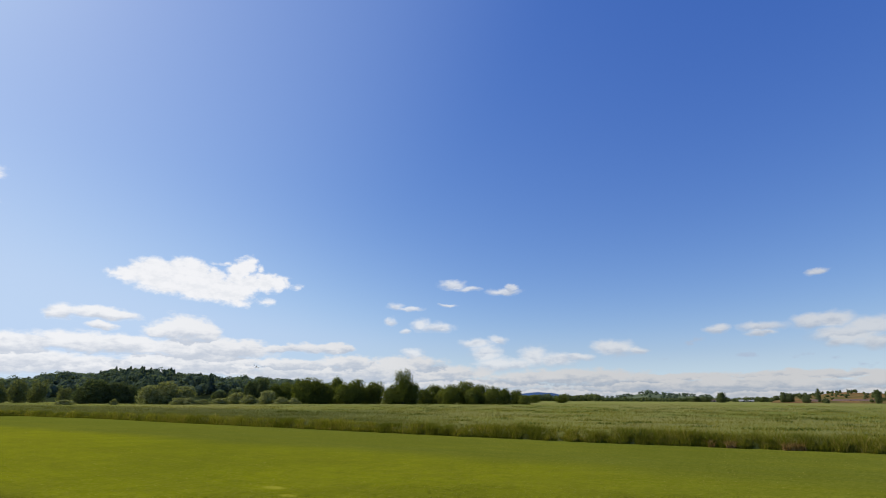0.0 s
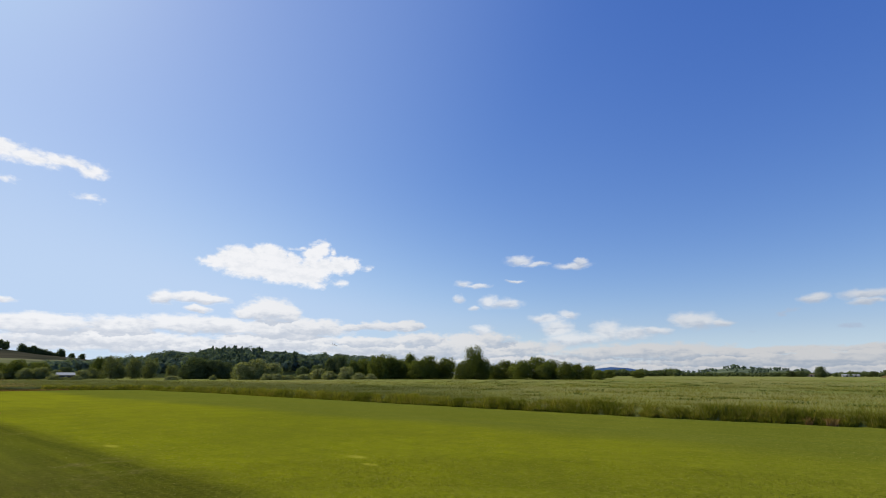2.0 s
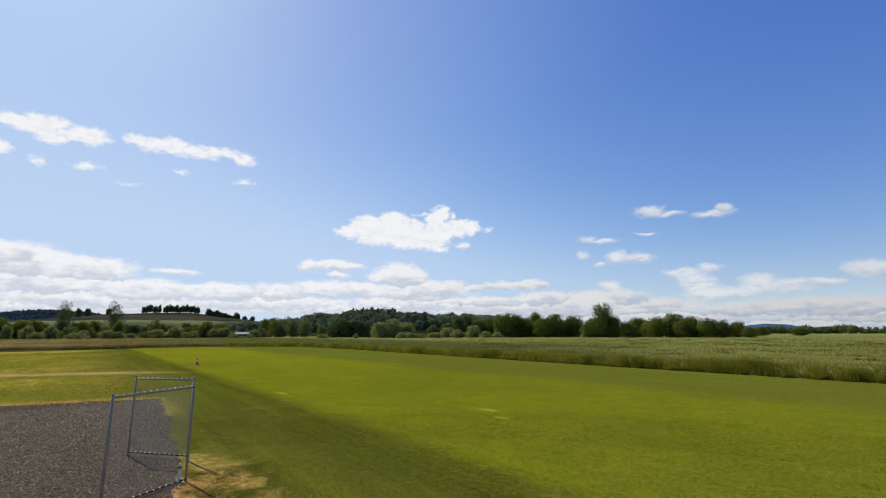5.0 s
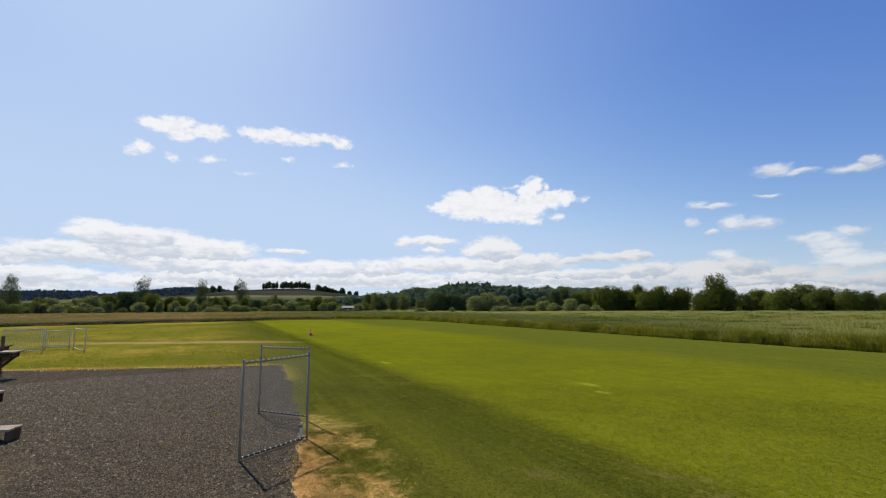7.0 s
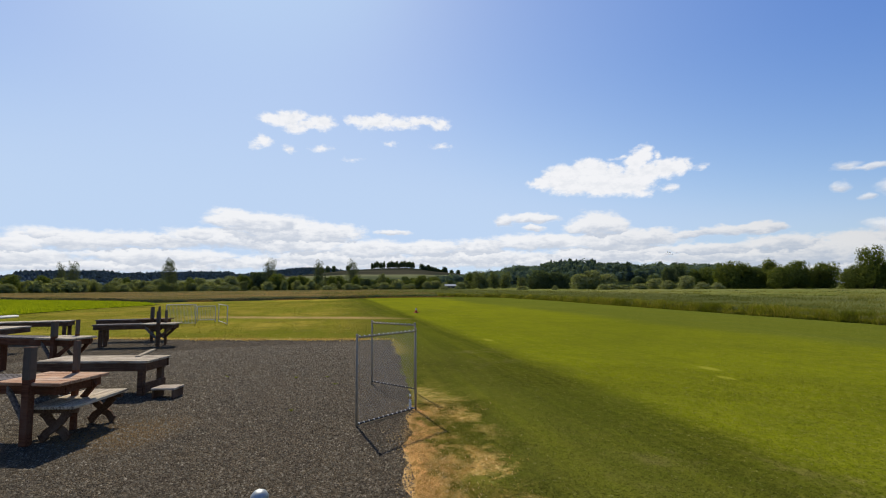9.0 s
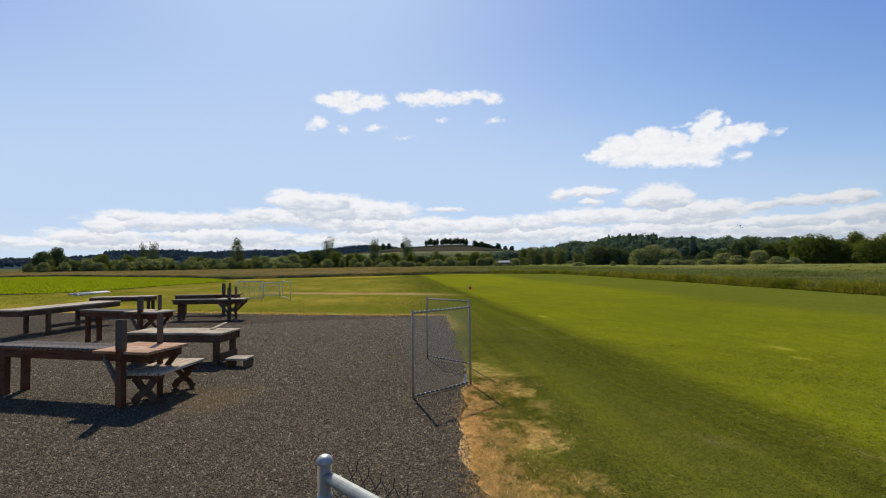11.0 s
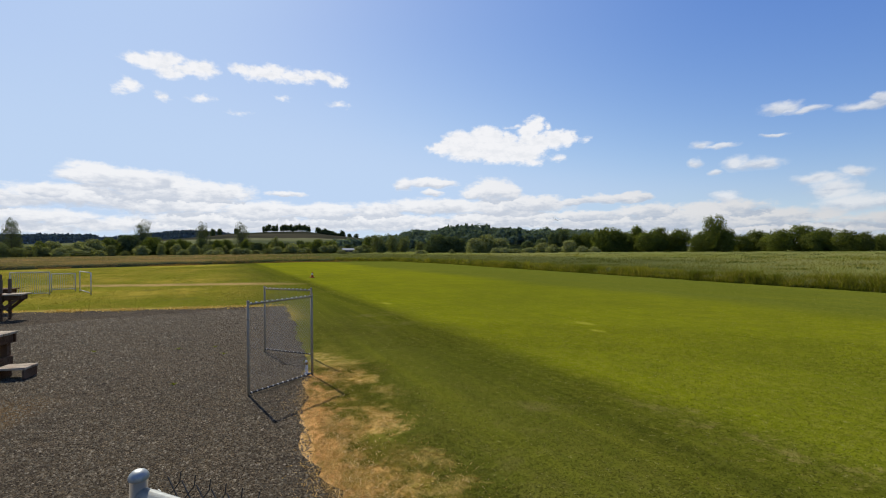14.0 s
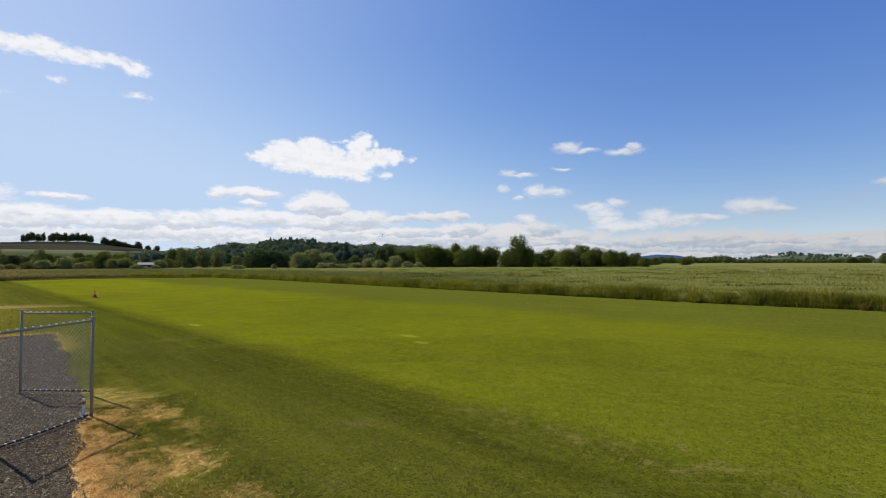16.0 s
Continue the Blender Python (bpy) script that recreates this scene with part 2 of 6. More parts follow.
def lawn_colour(k, p):
    """Mown strips, worn and dry patches, of the turf; backlight painted in at its sunward end."""
    s = k.vec("DOT_PRODUCT", p, (*OFF, 0.0))
    q = k.vec("DOT_PRODUCT", p, (*RUN, 0.0))
    big = k.noise(p, 0.16, 3.0, 0.5)
    mid = k.noise(p, 0.9, 4.0, 0.6)
    fine = k.noise(p, 9.0, 4.0, 0.65)
    tuft = k.noise(p, 42.0, 3.0, 0.7)
    sw = k.math("ADD", s, k.math("MULTIPLY", k.math("SUBTRACT", mid, 0.5), 0.7))
    stripe = k.noise(k.join(k.math("MULTIPLY", q, 0.06), k.math("MULTIPLY", s, 1.1), 0.0), 1.0, 3.0, 0.6)
    bright = k.mix(mid, (0.150, 0.172, 0.004), (0.215, 0.228, 0.006))
    dull = k.mix(mid, (0.092, 0.116, 0.013), (0.134, 0.150, 0.020))
    near = k.mix(mid, (0.056, 0.062, 0.008), (0.090, 0.089, 0.016))
    near = k.mix(k.remap(stripe, 0.35, 0.62, 0.0, 0.6), near, (0.130, 0.124, 0.020))
    near = k.mix(k.remap(sw, 2.6, 4.4, 0.0, 0.8), near, (0.050, 0.056, 0.005))
    # backlit glow of the turf towards the sun, painted as a lighter green
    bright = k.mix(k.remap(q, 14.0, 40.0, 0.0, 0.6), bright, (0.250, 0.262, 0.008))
    bright = k.mix(k.remap(q, 7.0, -5.0, 0.0, 0.8), bright, k.mix(mid, (0.096, 0.116, 0.012), (0.146, 0.160, 0.020)))
    c = k.mix(k.remap(k.math("ADD", sw, k.math("MULTIPLY", k.math("SUBTRACT", big, 0.5), 3.0)), 13.8, 16.8), bright, dull)
    c = k.mix(k.remap(sw, 4.4, 5.3), near, c)
    # west of the strip the turf is yellower
    c = k.mix(k.math("MULTIPLY", k.remap(sw, 3.8, -1.5), k.remap(q, 10.0, 24.0)), c, k.mix(k.remap(k.noise(p, 0.14, 5.0, 0.68), 0.40, 0.60), k.mix(fine, (0.20, 0.195, 0.020), (0.29, 0.255, 0.030)), k.mix(fine, (0.31, 0.240, 0.026), (0.46, 0.340, 0.060))))
    streak = k.noise(k.join(k.math("MULTIPLY", q, 0.22), k.math("MULTIPLY", s, 3.6), 3.0), 1.0, 4.0, 0.65)
    c = k.mix(k.remap(stripe, 0.42, 0.66, 0.0, 0.40), c, (0.165, 0.172, 0.010))
    c = k.mix(k.remap(streak, 0.46, 0.68, 0.0, 0.20), c, (0.21, 0.205, 0.016))
    c = k.mix(k.remap(streak, 0.48, 0.30, 0.0, 0.22), c, (0.072, 0.090, 0.004))
    c = k.mix(k.remap(big, 0.38, 0.68, 0.0, 0.35), c, (0.085, 0.105, 0.008))
    # thin yellow patches
    patches = None
    for px, py, rx, ry in ((-3.8, 11.6, 0.5, 0.25), (-3.2, 10.7, 0.35, 0.18), (-11.0, 12.25, 0.55, 0.22)):
        d = k.vec("SUBTRACT", p, (px, py, 0.0))
        d = k.vec("LENGTH", k.join(k.math("DIVIDE", k.vec("DOT_PRODUCT", d, (*RUN, 0.0)), rx), k.math("DIVIDE", k.vec("DOT_PRODUCT", d, (*OFF, 0.0)), ry), 0.0))
        d = k.math("ADD", d, k.math("MULTIPLY", k.math("SUBTRACT", fine, 0.5), 0.9))
        spot = k.math("MULTIPLY", k.remap(d, 0.85, 0.35, 0.0, 0.75), k.remap(tuft, 0.35, 0.6, 0.35, 1.0))
        patches = spot if patches is None else k.math("MAXIMUM", patches, spot)
    # straw beside the gravel: a ragged rim and single dry patches
    yard = k.math("SUBTRACT", s, k.remap(q, 3.0, 7.6, 0.73, 1.20))
    spots = k.noise(p, 1.9, 4.0, 0.6)
    torn = k.math("MULTIPLY", k.math("SUBTRACT", k.noise(p, 3.6, 6.0, 0.66, 0.6), 0.5), 5.0)
    torn = k.math("ADD", torn, k.math("ADD", k.math("MULTIPLY", k.math("SUBTRACT", fine, 0.5), 1.5), k.math("MULTIPLY", k.math("SUBTRACT", tuft, 0.5), 1.2)))
    dry = None
    for px, py, rx, ry, weight in STRAW_PATCHES:
        d = k.vec("SUBTRACT", p, (px, py, 0.0))
        d = k.vec("LENGTH", k.join(k.math("DIVIDE", k.vec("DOT_PRODUCT", d, (*RUN, 0.0)), rx), k.math("DIVIDE", k.vec("DOT_PRODUCT", d, (*OFF, 0.0)), ry), 0.0))
        spot = k.math("MULTIPLY", k.remap(k.math("ADD", d, torn), 1.55, 0.15, 0.0, 0.92 * weight), k.remap(k.math("ADD", tuft, fine), 0.78, 1.12, 0.45, 1.0))
        dry = spot if dry is None else k.math("MAXIMUM", dry, spot)
    edge = k.math("ADD", yard, k.math("MULTIPLY", torn, 0.28))
    rim = k.math("MULTIPLY", k.remap(edge, 0.30, -0.04), k.remap(q, 7.8, 7.0))
    sere = k.math("MULTIPLY", k.math("MULTIPLY", k.remap(edge, 1.3, 0.4, 0.0, 0.55), k.remap(spots, 0.36, 0.6)), k.remap(q, 13.0, 6.8))
    straw = k.mix(k.remap(k.math("ADD", k.math("MULTIPLY", fine, 0.6), k.math("MULTIPLY", tuft, 0.4)), 0.36, 0.62), k.mix(k.remap(spots, 0.42, 0.58), (0.42, 0.30, 0.03), (0.46, 0.22, 0.055)), (0.92, 0.60, 0.22))
    worn = k.math("MULTIPLY", k.remap(k.noise(p, 0.7, 5.0, 0.7), 0.54, 0.70, 0.0, 0.55), k.remap(s, 6.5, 3.5))
    c = k.mix(worn, c, (0.185, 0.150, 0.048))
    # bare line beyond the tables
    line = k.math("ABSOLUTE", k.math("SUBTRACT", k.vec("DOT_PRODUCT", p, (0.63, -0.777, 0.0)), -27.2))
    line = k.math("ADD", line, k.math("MULTIPLY", k.math("SUBTRACT", mid, 0.5), 1.2))
    c = k.mix(k.math("MULTIPLY", k.remap(line, 1.4, 0.3, 0.0, 0.85), k.math("MULTIPLY", k.remap(k.split(p)[1], 17.6, 15.5), k.remap(k.split(p)[1], 7.5, 10.5))), c, (0.46, 0.30, 0.12))
    c = k.mix(k.remap(k.noise(p, 3.0, 6.0, 0.75), 0.38, 0.70, 0.0, 0.40), c, (0.075, 0.095, 0.006))
    c = k.mix(k.math("MULTIPLY", k.remap(fine, 0.44, 0.64, 0.0, 0.40), k.remap(s, 3.6, 5.6, 0.35, 1.0)), c, (0.22, 0.215, 0.03))
    c = k.mix(k.remap(tuft, 0.5, 0.25, 0.0, 0.40), c, (0.040, 0.052, 0.004))
    c = k.mix(k.remap(k.noise(p, 13.0, 4.0, 0.65), 0.60, 0.72, 0.0, 0.40), c, (0.32, 0.30, 0.09))
    c = k.mix(k.remap(k.noise(p, 0.7, 4.0, 0.6), 0.42, 0.60, 0.0, 0.22), c, (0.10, 0.115, 0.010))
    c = k.mix(1.0, c, (0.91, 0.88, 0.90), "MULTIPLY")
    cut = k.math("ABSOLUTE", k.math("SUBTRACT", sw, 4.75))
    c = k.mix(k.math("MULTIPLY", k.remap(k.math("ADD", cut, k.math("MULTIPLY", torn, 0.5)), 0.28, 0.0, 0.0, 0.5), k.math("MULTIPLY", k.remap(q, 5.5, 2.0), k.remap(spots, 0.45, 0.6))), c, (0.26, 0.20, 0.06))
    fringe = k.math("ADD", k.vec("DOT_PRODUCT", p, (-0.669, 0.743, 0.0)), k.math("MULTIPLY", k.math("SUBTRACT", mid, 0.5), 0.9))
    fringe = k.math("MULTIPLY", k.remap(fringe, 17.1, 16.3, 0.0, 0.35), k.remap(s, 2.5, 1.5))
    c = k.mix(k.math("MULTIPLY", fringe, k.remap(q, 12.5, 14.0)), c, straw)
    c = k.mix(sere, c, k.mix(fine, (0.14, 0.13, 0.014), (0.32, 0.24, 0.05)))
    c = k.mix(k.math("MULTIPLY", dry, 0.82), c, straw)
    c = k.mix(k.math("MULTIPLY", rim, 0.75), c, k.mix(k.remap(k.math("ADD", k.math("MULTIPLY", fine, 0.5), k.math("MULTIPLY", tuft, 0.5)), 0.34, 0.62), (0.36, 0.185, 0.055), (0.95, 0.60, 0.25)))
    c = k.mix(patches, c, (0.30, 0.28, 0.03))
    return c, fine, tuft


def make_lawn_material():
    m, k, b = material("mown_turf")
    c, fine, tuft = lawn_colour(k, place_of(k))
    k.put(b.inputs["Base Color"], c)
    b.inputs["Roughness"].default_value = 0.95
    b.inputs["Specular IOR Level"].default_value = 0.0
    h = k.math("ADD", k.math("MULTIPLY", fine, 0.6), tuft)
    k.put(b.inputs["Normal"], k.bump(h, 0.4, 0.02))
    return m


def make_blade_material():
    """Single short blades of the turf, of the colour of the turf where they stand."""
    m, k, b = material("turf_blades")
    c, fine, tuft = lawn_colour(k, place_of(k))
    r = k.node("ShaderNodeNewGeometry").outputs["Random Per Island"]
    c = k.mix(k.remap(k.math("FRACT", k.math("MULTIPLY", r, 7.3)), 0.0, 1.0, 0.0, 0.45), c, k.mix(r, (0.062, 0.076, 0.005), (0.24, 0.21, 0.04)))
    c = k.mix(k.remap(r, 0.93, 0.97, 0.0, 0.55), c, (0.36, 0.31, 0.11))
    c = k.vec("MINIMUM", k.vec("MULTIPLY", c, (1.25, 1.25, 1.25)), (0.92, 0.80, 0.60))
    k.put(b.inputs["Base Color"], c)
    b.inputs["Roughness"].default_value = 0.8
    b.inputs["Specular IOR Level"].default_value = 0.0
    t = k.node("ShaderNodeBsdfTranslucent")
    k.put(t.inputs["Color"], c)
    mixed = k.node("ShaderNodeMixShader")
    mixed.inputs[0].default_value = 0.5
    k.links.new(b.outputs[0], mixed.inputs[1])
    k.links.new(t.outputs[0], mixed.inputs[2])
    k.links.new(mixed.outputs[0], m.node_tree.nodes["Material Output"].inputs[0])
    return m


def make_gravel_material():
    m, k, b = material("dark_crushed_gravel")
    p = place_of(k)
    cell = k.voronoi(p, 68.0)
    cell2 = k.voronoi(p, 130.0)
    mid = k.noise(p, 1.3, 4.0, 0.6)
    big = k.noise(p, 0.35, 3.0, 0.5)
    tone = k.ramp(k.split(cell[1])[0], [(0.0, (0.024, 0.018, 0.010)), (0.5, (0.096, 0.074, 0.043)), (0.85, (0.172, 0.135, 0.080)), (1.0, (0.28, 0.225, 0.14))])
    c = k.mix(k.remap(k.split(cell2[1])[1], 0.3, 0.9, 0.0, 0.5), tone, (0.066, 0.052, 0.036))
    c = k.mix(k.remap(mid, 0.45, 0.72, 0.0, 0.4), c, (0.056, 0.048, 0.036))
    c = k.mix(k.remap(big, 0.52, 0.70, 0.0, 0.35), c, (0.11, 0.085, 0.050))
    lumps = k.noise(p, 7.0, 4.0, 0.6)
    c = k.mix(k.remap(lumps, 0.50, 0.36, 0.0, 0.5), c, (0.040, 0.031, 0.020))
    c = k.mix(k.remap(lumps, 0.55, 0.70, 0.0, 0.4), c, (0.15, 0.118, 0.074))
    d = k.vec("LENGTH", k.vec("SUBTRACT", p, (-7.46, 1.11, 0.0)))
    c = k.mix(k.remap(k.math("ADD", d, k.math("MULTIPLY", mid, 0.8)), 1.5, 0.6, 0.0, 0.6), c, (0.20, 0.125, 0.045))
    c = k.mix(1.0, c, (1.23, 1.17, 1.13), "MULTIPLY")
    k.put(b.inputs["Base Color"], c)
    b.inputs["Roughness"].default_value = 0.9
    b.inputs["Specular IOR Level"].default_value = 0.05
    h = k.math("ADD", k.math("MULTIPLY", cell[0], -1.0), k.math("MULTIPLY", cell2[0], -0.5))
    k.put(b.inputs["Normal"], k.bump(h, 1.0, 0.05))
    return m


def make_stone_material():
    m, k, b = material("loose_stones")
    r = k.node("ShaderNodeNewGeometry").outputs["Random Per Island"]
    k.put(b.inputs["Base Color"], k.ramp(r, [(0.0, (0.046, 0.037, 0.023)), (0.7, (0.115, 0.093, 0.058)), (0.95, (0.18, 0.147, 0.096)), (1.0, (0.26, 0.215, 0.145))]))
    b.inputs["Roughness"].default_value = 0.8
    b.inputs["Specular IOR Level"].default_value = 0.1
    return m


def make_meadow_material():
    m, k, b = material("meadow_floor")
    p = place_of(k)
    big, mid, fine = k.noise(p, 0.03, 4.0, 0.6), k.noise(p, 0.25, 4.0, 0.6), k.noise(p, 3.0, 4.0, 0.7)
    c = k.mix(k.remap(big, 0.35, 0.65), (0.165, 0.185, 0.040), (0.215, 0.205, 0.065))
    c = k.mix(k.remap(mid, 0.45, 0.75, 0.0, 0.5), c, (0.16, 0.145, 0.07))
    west = k.remap(k.split(p)[0], -58.0, -66.0)
    west = k.math("MULTIPLY", west, k.remap(k.split(p)[1], 52.0, 26.0))
    c = k.mix(k.math("MULTIPLY", west, 0.85), c, k.mix(mid, (0.165, 0.122, 0.066), (0.240, 0.176, 0.105)))
    c = k.mix(olive_stand(k, p), c, (0.072, 0.078, 0.026))
    c = k.mix(k.remap(fine, 0.5, 0.3, 0.0, 0.6), c, (0.11, 0.12, 0.025))
    k.put(b.inputs["Base Color"], c)
    b.inputs["Roughness"].default_value = 0.95
    b.inputs["Specular IOR Level"].default_value = 0.0
    k.put(b.inputs["Normal"], k.bump(fine, 1.0, 0.3))
    return m


def olive_stand(k, p):
    """Where the uncut grass beside the turf gets a darker olive colour."""
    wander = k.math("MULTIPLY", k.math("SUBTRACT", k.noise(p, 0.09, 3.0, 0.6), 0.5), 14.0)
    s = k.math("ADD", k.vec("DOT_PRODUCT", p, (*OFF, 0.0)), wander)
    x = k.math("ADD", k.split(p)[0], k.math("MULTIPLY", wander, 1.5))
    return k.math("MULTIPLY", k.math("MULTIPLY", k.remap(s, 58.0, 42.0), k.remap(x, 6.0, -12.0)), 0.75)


def leafy(name, stops, trans=0.35, vary=0.25, drift=None, size=0.06, stand=False):
    """Foliage: colour by leaf and by plant, part of the light shining through."""
    m, k, b = material(name)
    r = k.node("ShaderNodeNewGeometry").outputs["Random Per Island"]
    own = k.node("ShaderNodeObjectInfo").outputs["Random"]
    c = k.ramp(r, stops)
    c = k.mix(k.remap(own, 0.0, 1.0, 0.0, vary, smooth=False), c, (0.10, 0.11, 0.03))
    if drift:
        p = place_of(k)
        c = k.mix(k.remap(k.noise(p, size, 4.0, 0.6), 0.42, 0.66, 0.0, 0.75), c, drift)
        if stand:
            c = k.mix(olive_stand(k, p), c, (0.100, 0.106, 0.034))
    k.put(b.inputs["Base Color"], c)
    b.inputs["Roughness"].default_value = 0.85
    b.inputs["Specular IOR Level"].default_value = 0.0
    t = k.node("ShaderNodeBsdfTranslucent")
    k.put(t.inputs["Color"], k.mix(1.0, c, (1.0, 1.0, 0.45), "MULTIPLY"))
    mixed = k.node("ShaderNodeMixShader")
    mixed.inputs[0].default_value = trans
    k.links.new(b.outputs[0], mixed.inputs[1])
    k.links.new(t.outputs[0], mixed.inputs[2])
    k.links.new(mixed.outputs[0], m.node_tree.nodes["Material Output"].inputs[0])
    return m


def make_wood(name, dark, light, grey):
    m, k, b = material(name)
    p = place_of(k)
    x, y, z = k.split(p)
    grain = k.noise(k.join(k.math("MULTIPLY", x, 2.5), k.math("MULTIPLY", y, 40.0), k.math("MULTIPLY", z, 40.0)), 1.0, 5.0, 0.65)
    blot = k.noise(p, 4.0, 4.0, 0.6)
    own = k.node("ShaderNodeObjectInfo").outputs["Random"]
    c = k.mix(k.remap(grain, 0.3, 0.7), dark, light)
    c = k.mix(k.remap(blot, 0.45, 0.7, 0.0, 0.7), c, grey)
    c = k.mix(k.remap(own, 0.0, 1.0, 0.0, 0.3, smooth=False), c, dark)
    k.put(b.inputs["Base Color"], c)
    b.inputs["Roughness"].default_value = 0.85
    b.inputs["Specular IOR Level"].default_value = 0.12
    k.put(b.inputs["Normal"], k.bump(grain, 0.6, 0.006))
    return m


def make_metal(name, colour, rough):
    m, k, b = material(name)
    p = place_of(k)
    spots = k.noise(p, 30.0, 4.0, 0.6)
    k.put(b.inputs["Base Color"], k.mix(k.remap(spots, 0.4, 0.7), colour, tuple(v * 0.75 for v in colour)))
    b.inputs["Metallic"].default_value = 0.55
    k.put(b.inputs["Roughness"], k.remap(spots, 0.3, 0.7, rough, rough + 0.15))
    return m


def make_plain(name, colour, rough=0.6, worn=0.25):
    m, k, b = material(name)
    p = place_of(k)
    n = k.noise(p, 6.0, 5.0, 0.65)
    k.put(b.inputs["Base Color"], k.mix(k.remap(n, 0.4, 0.75, 0.0, worn), colour, tuple(v * 0.55 for v in colour)))
    b.inputs["Roughness"].default_value = rough
    b.inputs["Specular IOR Level"].default_value = 0.0 if rough > 0.9 else 0.4
    return m


def make_patchy(name, colour, other, scale):
    """Bare ground with growth on it, in patches."""
    m, k, b = material(name)
    p = place_of(k)
    c = k.mix(k.remap(k.noise(p, scale, 5.0, 0.65), 0.42, 0.58), colour, other)
    c = k.mix(k.remap(k.noise(p, scale * 6.0, 4.0, 0.6), 0.45, 0.7, 0.0, 0.5), c, tuple(v * 0.6 for v in colour))
    k.put(b.inputs["Base Color"], c)
    b.inputs["Roughness"].default_value = 0.95
    b.inputs["Specular IOR Level"].default_value = 0.0
    return m


def make_hill_material():
    """Fields and ploughed ground on the far slope."""
    m, k, b = material("hill_fields")
    p = place_of(k)
    x, y, z = k.split(p)
    mid = k.noise(p, 0.012, 4.0, 0.6)
    zz = k.math("ADD", z, k.math("MULTIPLY", k.math("SUBTRACT", mid, 0.5), 5.0))
    fields = k.noise(k.join(k.math("MULTIPLY", x, 0.006), k.math("MULTIPLY", y, 0.006), k.math("MULTIPLY", z, 0.22)), 1.0, 3.0, 0.6)
    c = k.mix(k.remap(fields, 0.35, 0.62), (0.060, 0.070, 0.034), (0.125, 0.130, 0.056))
    c = k.mix(k.remap(zz, 13.5, 14.5), c, (0.15, 0.148, 0.072))
    crest = k.mix(k.remap(fields, 0.40, 0.58), (0.030, 0.032, 0.020), (0.058, 0.052, 0.032))
    c = k.mix(k.remap(zz, 15.5, 17.0), c, crest)
    k.put(b.inputs["Base Color"], c)
    b.inputs["Roughness"].default_value = 0.95
    b.inputs["Specular IOR Level"].default_value = 0.0
    return m


LAWN, BLADES, GRAVEL, STONES, MEADOW = make_lawn_material(), make_blade_material(), make_gravel_material(), make_stone_material(), make_meadow_material()
LEAF = leafy("broad_leaves", [(0, (0.096, 0.119, 0.027)), (0.6, (0.146, 0.170, 0.038)), (1, (0.217, 0.232, 0.056))], 0.55)
LEAF_DARK = leafy("dark_leaves", [(0, (0.080, 0.103, 0.046)), (0.7, (0.122, 0.147, 0.061)), (1, (0.168, 0.191, 0.077))], 0.45, 0.1)
OPEN_LEAF = leafy("thin_grey_leaves", [(0.0, (0.085, 0.098, 0.050)), (0.6, (0.125, 0.138, 0.072)), (1.0, (0.175, 0.185, 0.10))], 0.35, 0.1)
WILLOW = leafy("willow_leaves", [(0, (0.190, 0.205, 0.078)), (0.6, (0.300, 0.310, 0.125)), (1, (0.430, 0.420, 0.195))], 0.5)
AIRY = leafy("pale_airy_leaves", [(0.0, (0.12, 0.135, 0.048)), (0.6, (0.18, 0.195, 0.078)), (1.0, (0.25, 0.26, 0.12))], 0.45)
# woods on the hills: leaf colours lifted and blued to paint in haze
HAZY_LEAF = leafy("hazy_hillside_leaves", [(0, (0.110, 0.147, 0.103)), (0.7, (0.147, 0.186, 0.121)), (1, (0.186, 0.226, 0.140))], 0.4, 0.0, (0.070, 0.098, 0.072), 0.05)
# needles tinted blue-grey: the haze of distance is put into the colour
HAZY_NEEDLES = leafy("hazy_far_conifers", [(0.0, (0.070, 0.098, 0.124)), (1.0, (0.086, 0.116, 0.140))], 0.2, 0.0)
TALL_GRASS = leafy("tall_grass", [(0.0, (0.132, 0.153, 0.015)), (0.5, (0.222, 0.222, 0.027)), (0.8, (0.300, 0.265, 0.052)), (1.0, (0.420, 0.320, 0.105))], 0.5, 0.0, (0.090, 0.110, 0.014), 0.45)
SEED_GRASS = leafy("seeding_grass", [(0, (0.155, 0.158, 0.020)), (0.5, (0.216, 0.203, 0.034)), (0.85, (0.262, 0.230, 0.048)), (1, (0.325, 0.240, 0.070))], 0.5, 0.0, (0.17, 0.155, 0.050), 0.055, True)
CLUMP_GRASS = leafy("dark_clump_grass", [(0.0, (0.060, 0.080, 0.018)), (1.0, (0.110, 0.130, 0.030))], 0.35, 0.0)
REED = leafy("brown_reed_grass", [(0, (0.254, 0.166, 0.092)), (0.5, (0.345, 0.226, 0.133)), (1, (0.455, 0.293, 0.192))], 0.5, 0.0, (0.15, 0.140, 0.055), 0.05)
RUST_GRASS = leafy("rusty_dry_grass", [(0.0, (0.22, 0.13, 0.045)), (1.0, (0.40, 0.26, 0.10))], 0.3, 0.0)
CROP = leafy("crop_leaves", [(0.0, (0.21, 0.25, 0.010)), (0.6, (0.30, 0.33, 0.014)), (1.0, (0.40, 0.41, 0.03))], 0.5, 0.0)
BARK = make_wood("bark", (0.045, 0.036, 0.028), (0.11, 0.09, 0.07), (0.13, 0.12, 0.10))
WOOD_GREY = make_wood("weathered_grey_wood", (0.14, 0.095, 0.055), (0.70, 0.57, 0.37), (0.62, 0.50, 0.34))
WOOD_FRAME = make_wood("red_brown_frame", (0.075, 0.026, 0.010), (0.17, 0.066, 0.030), (0.16, 0.08, 0.045))
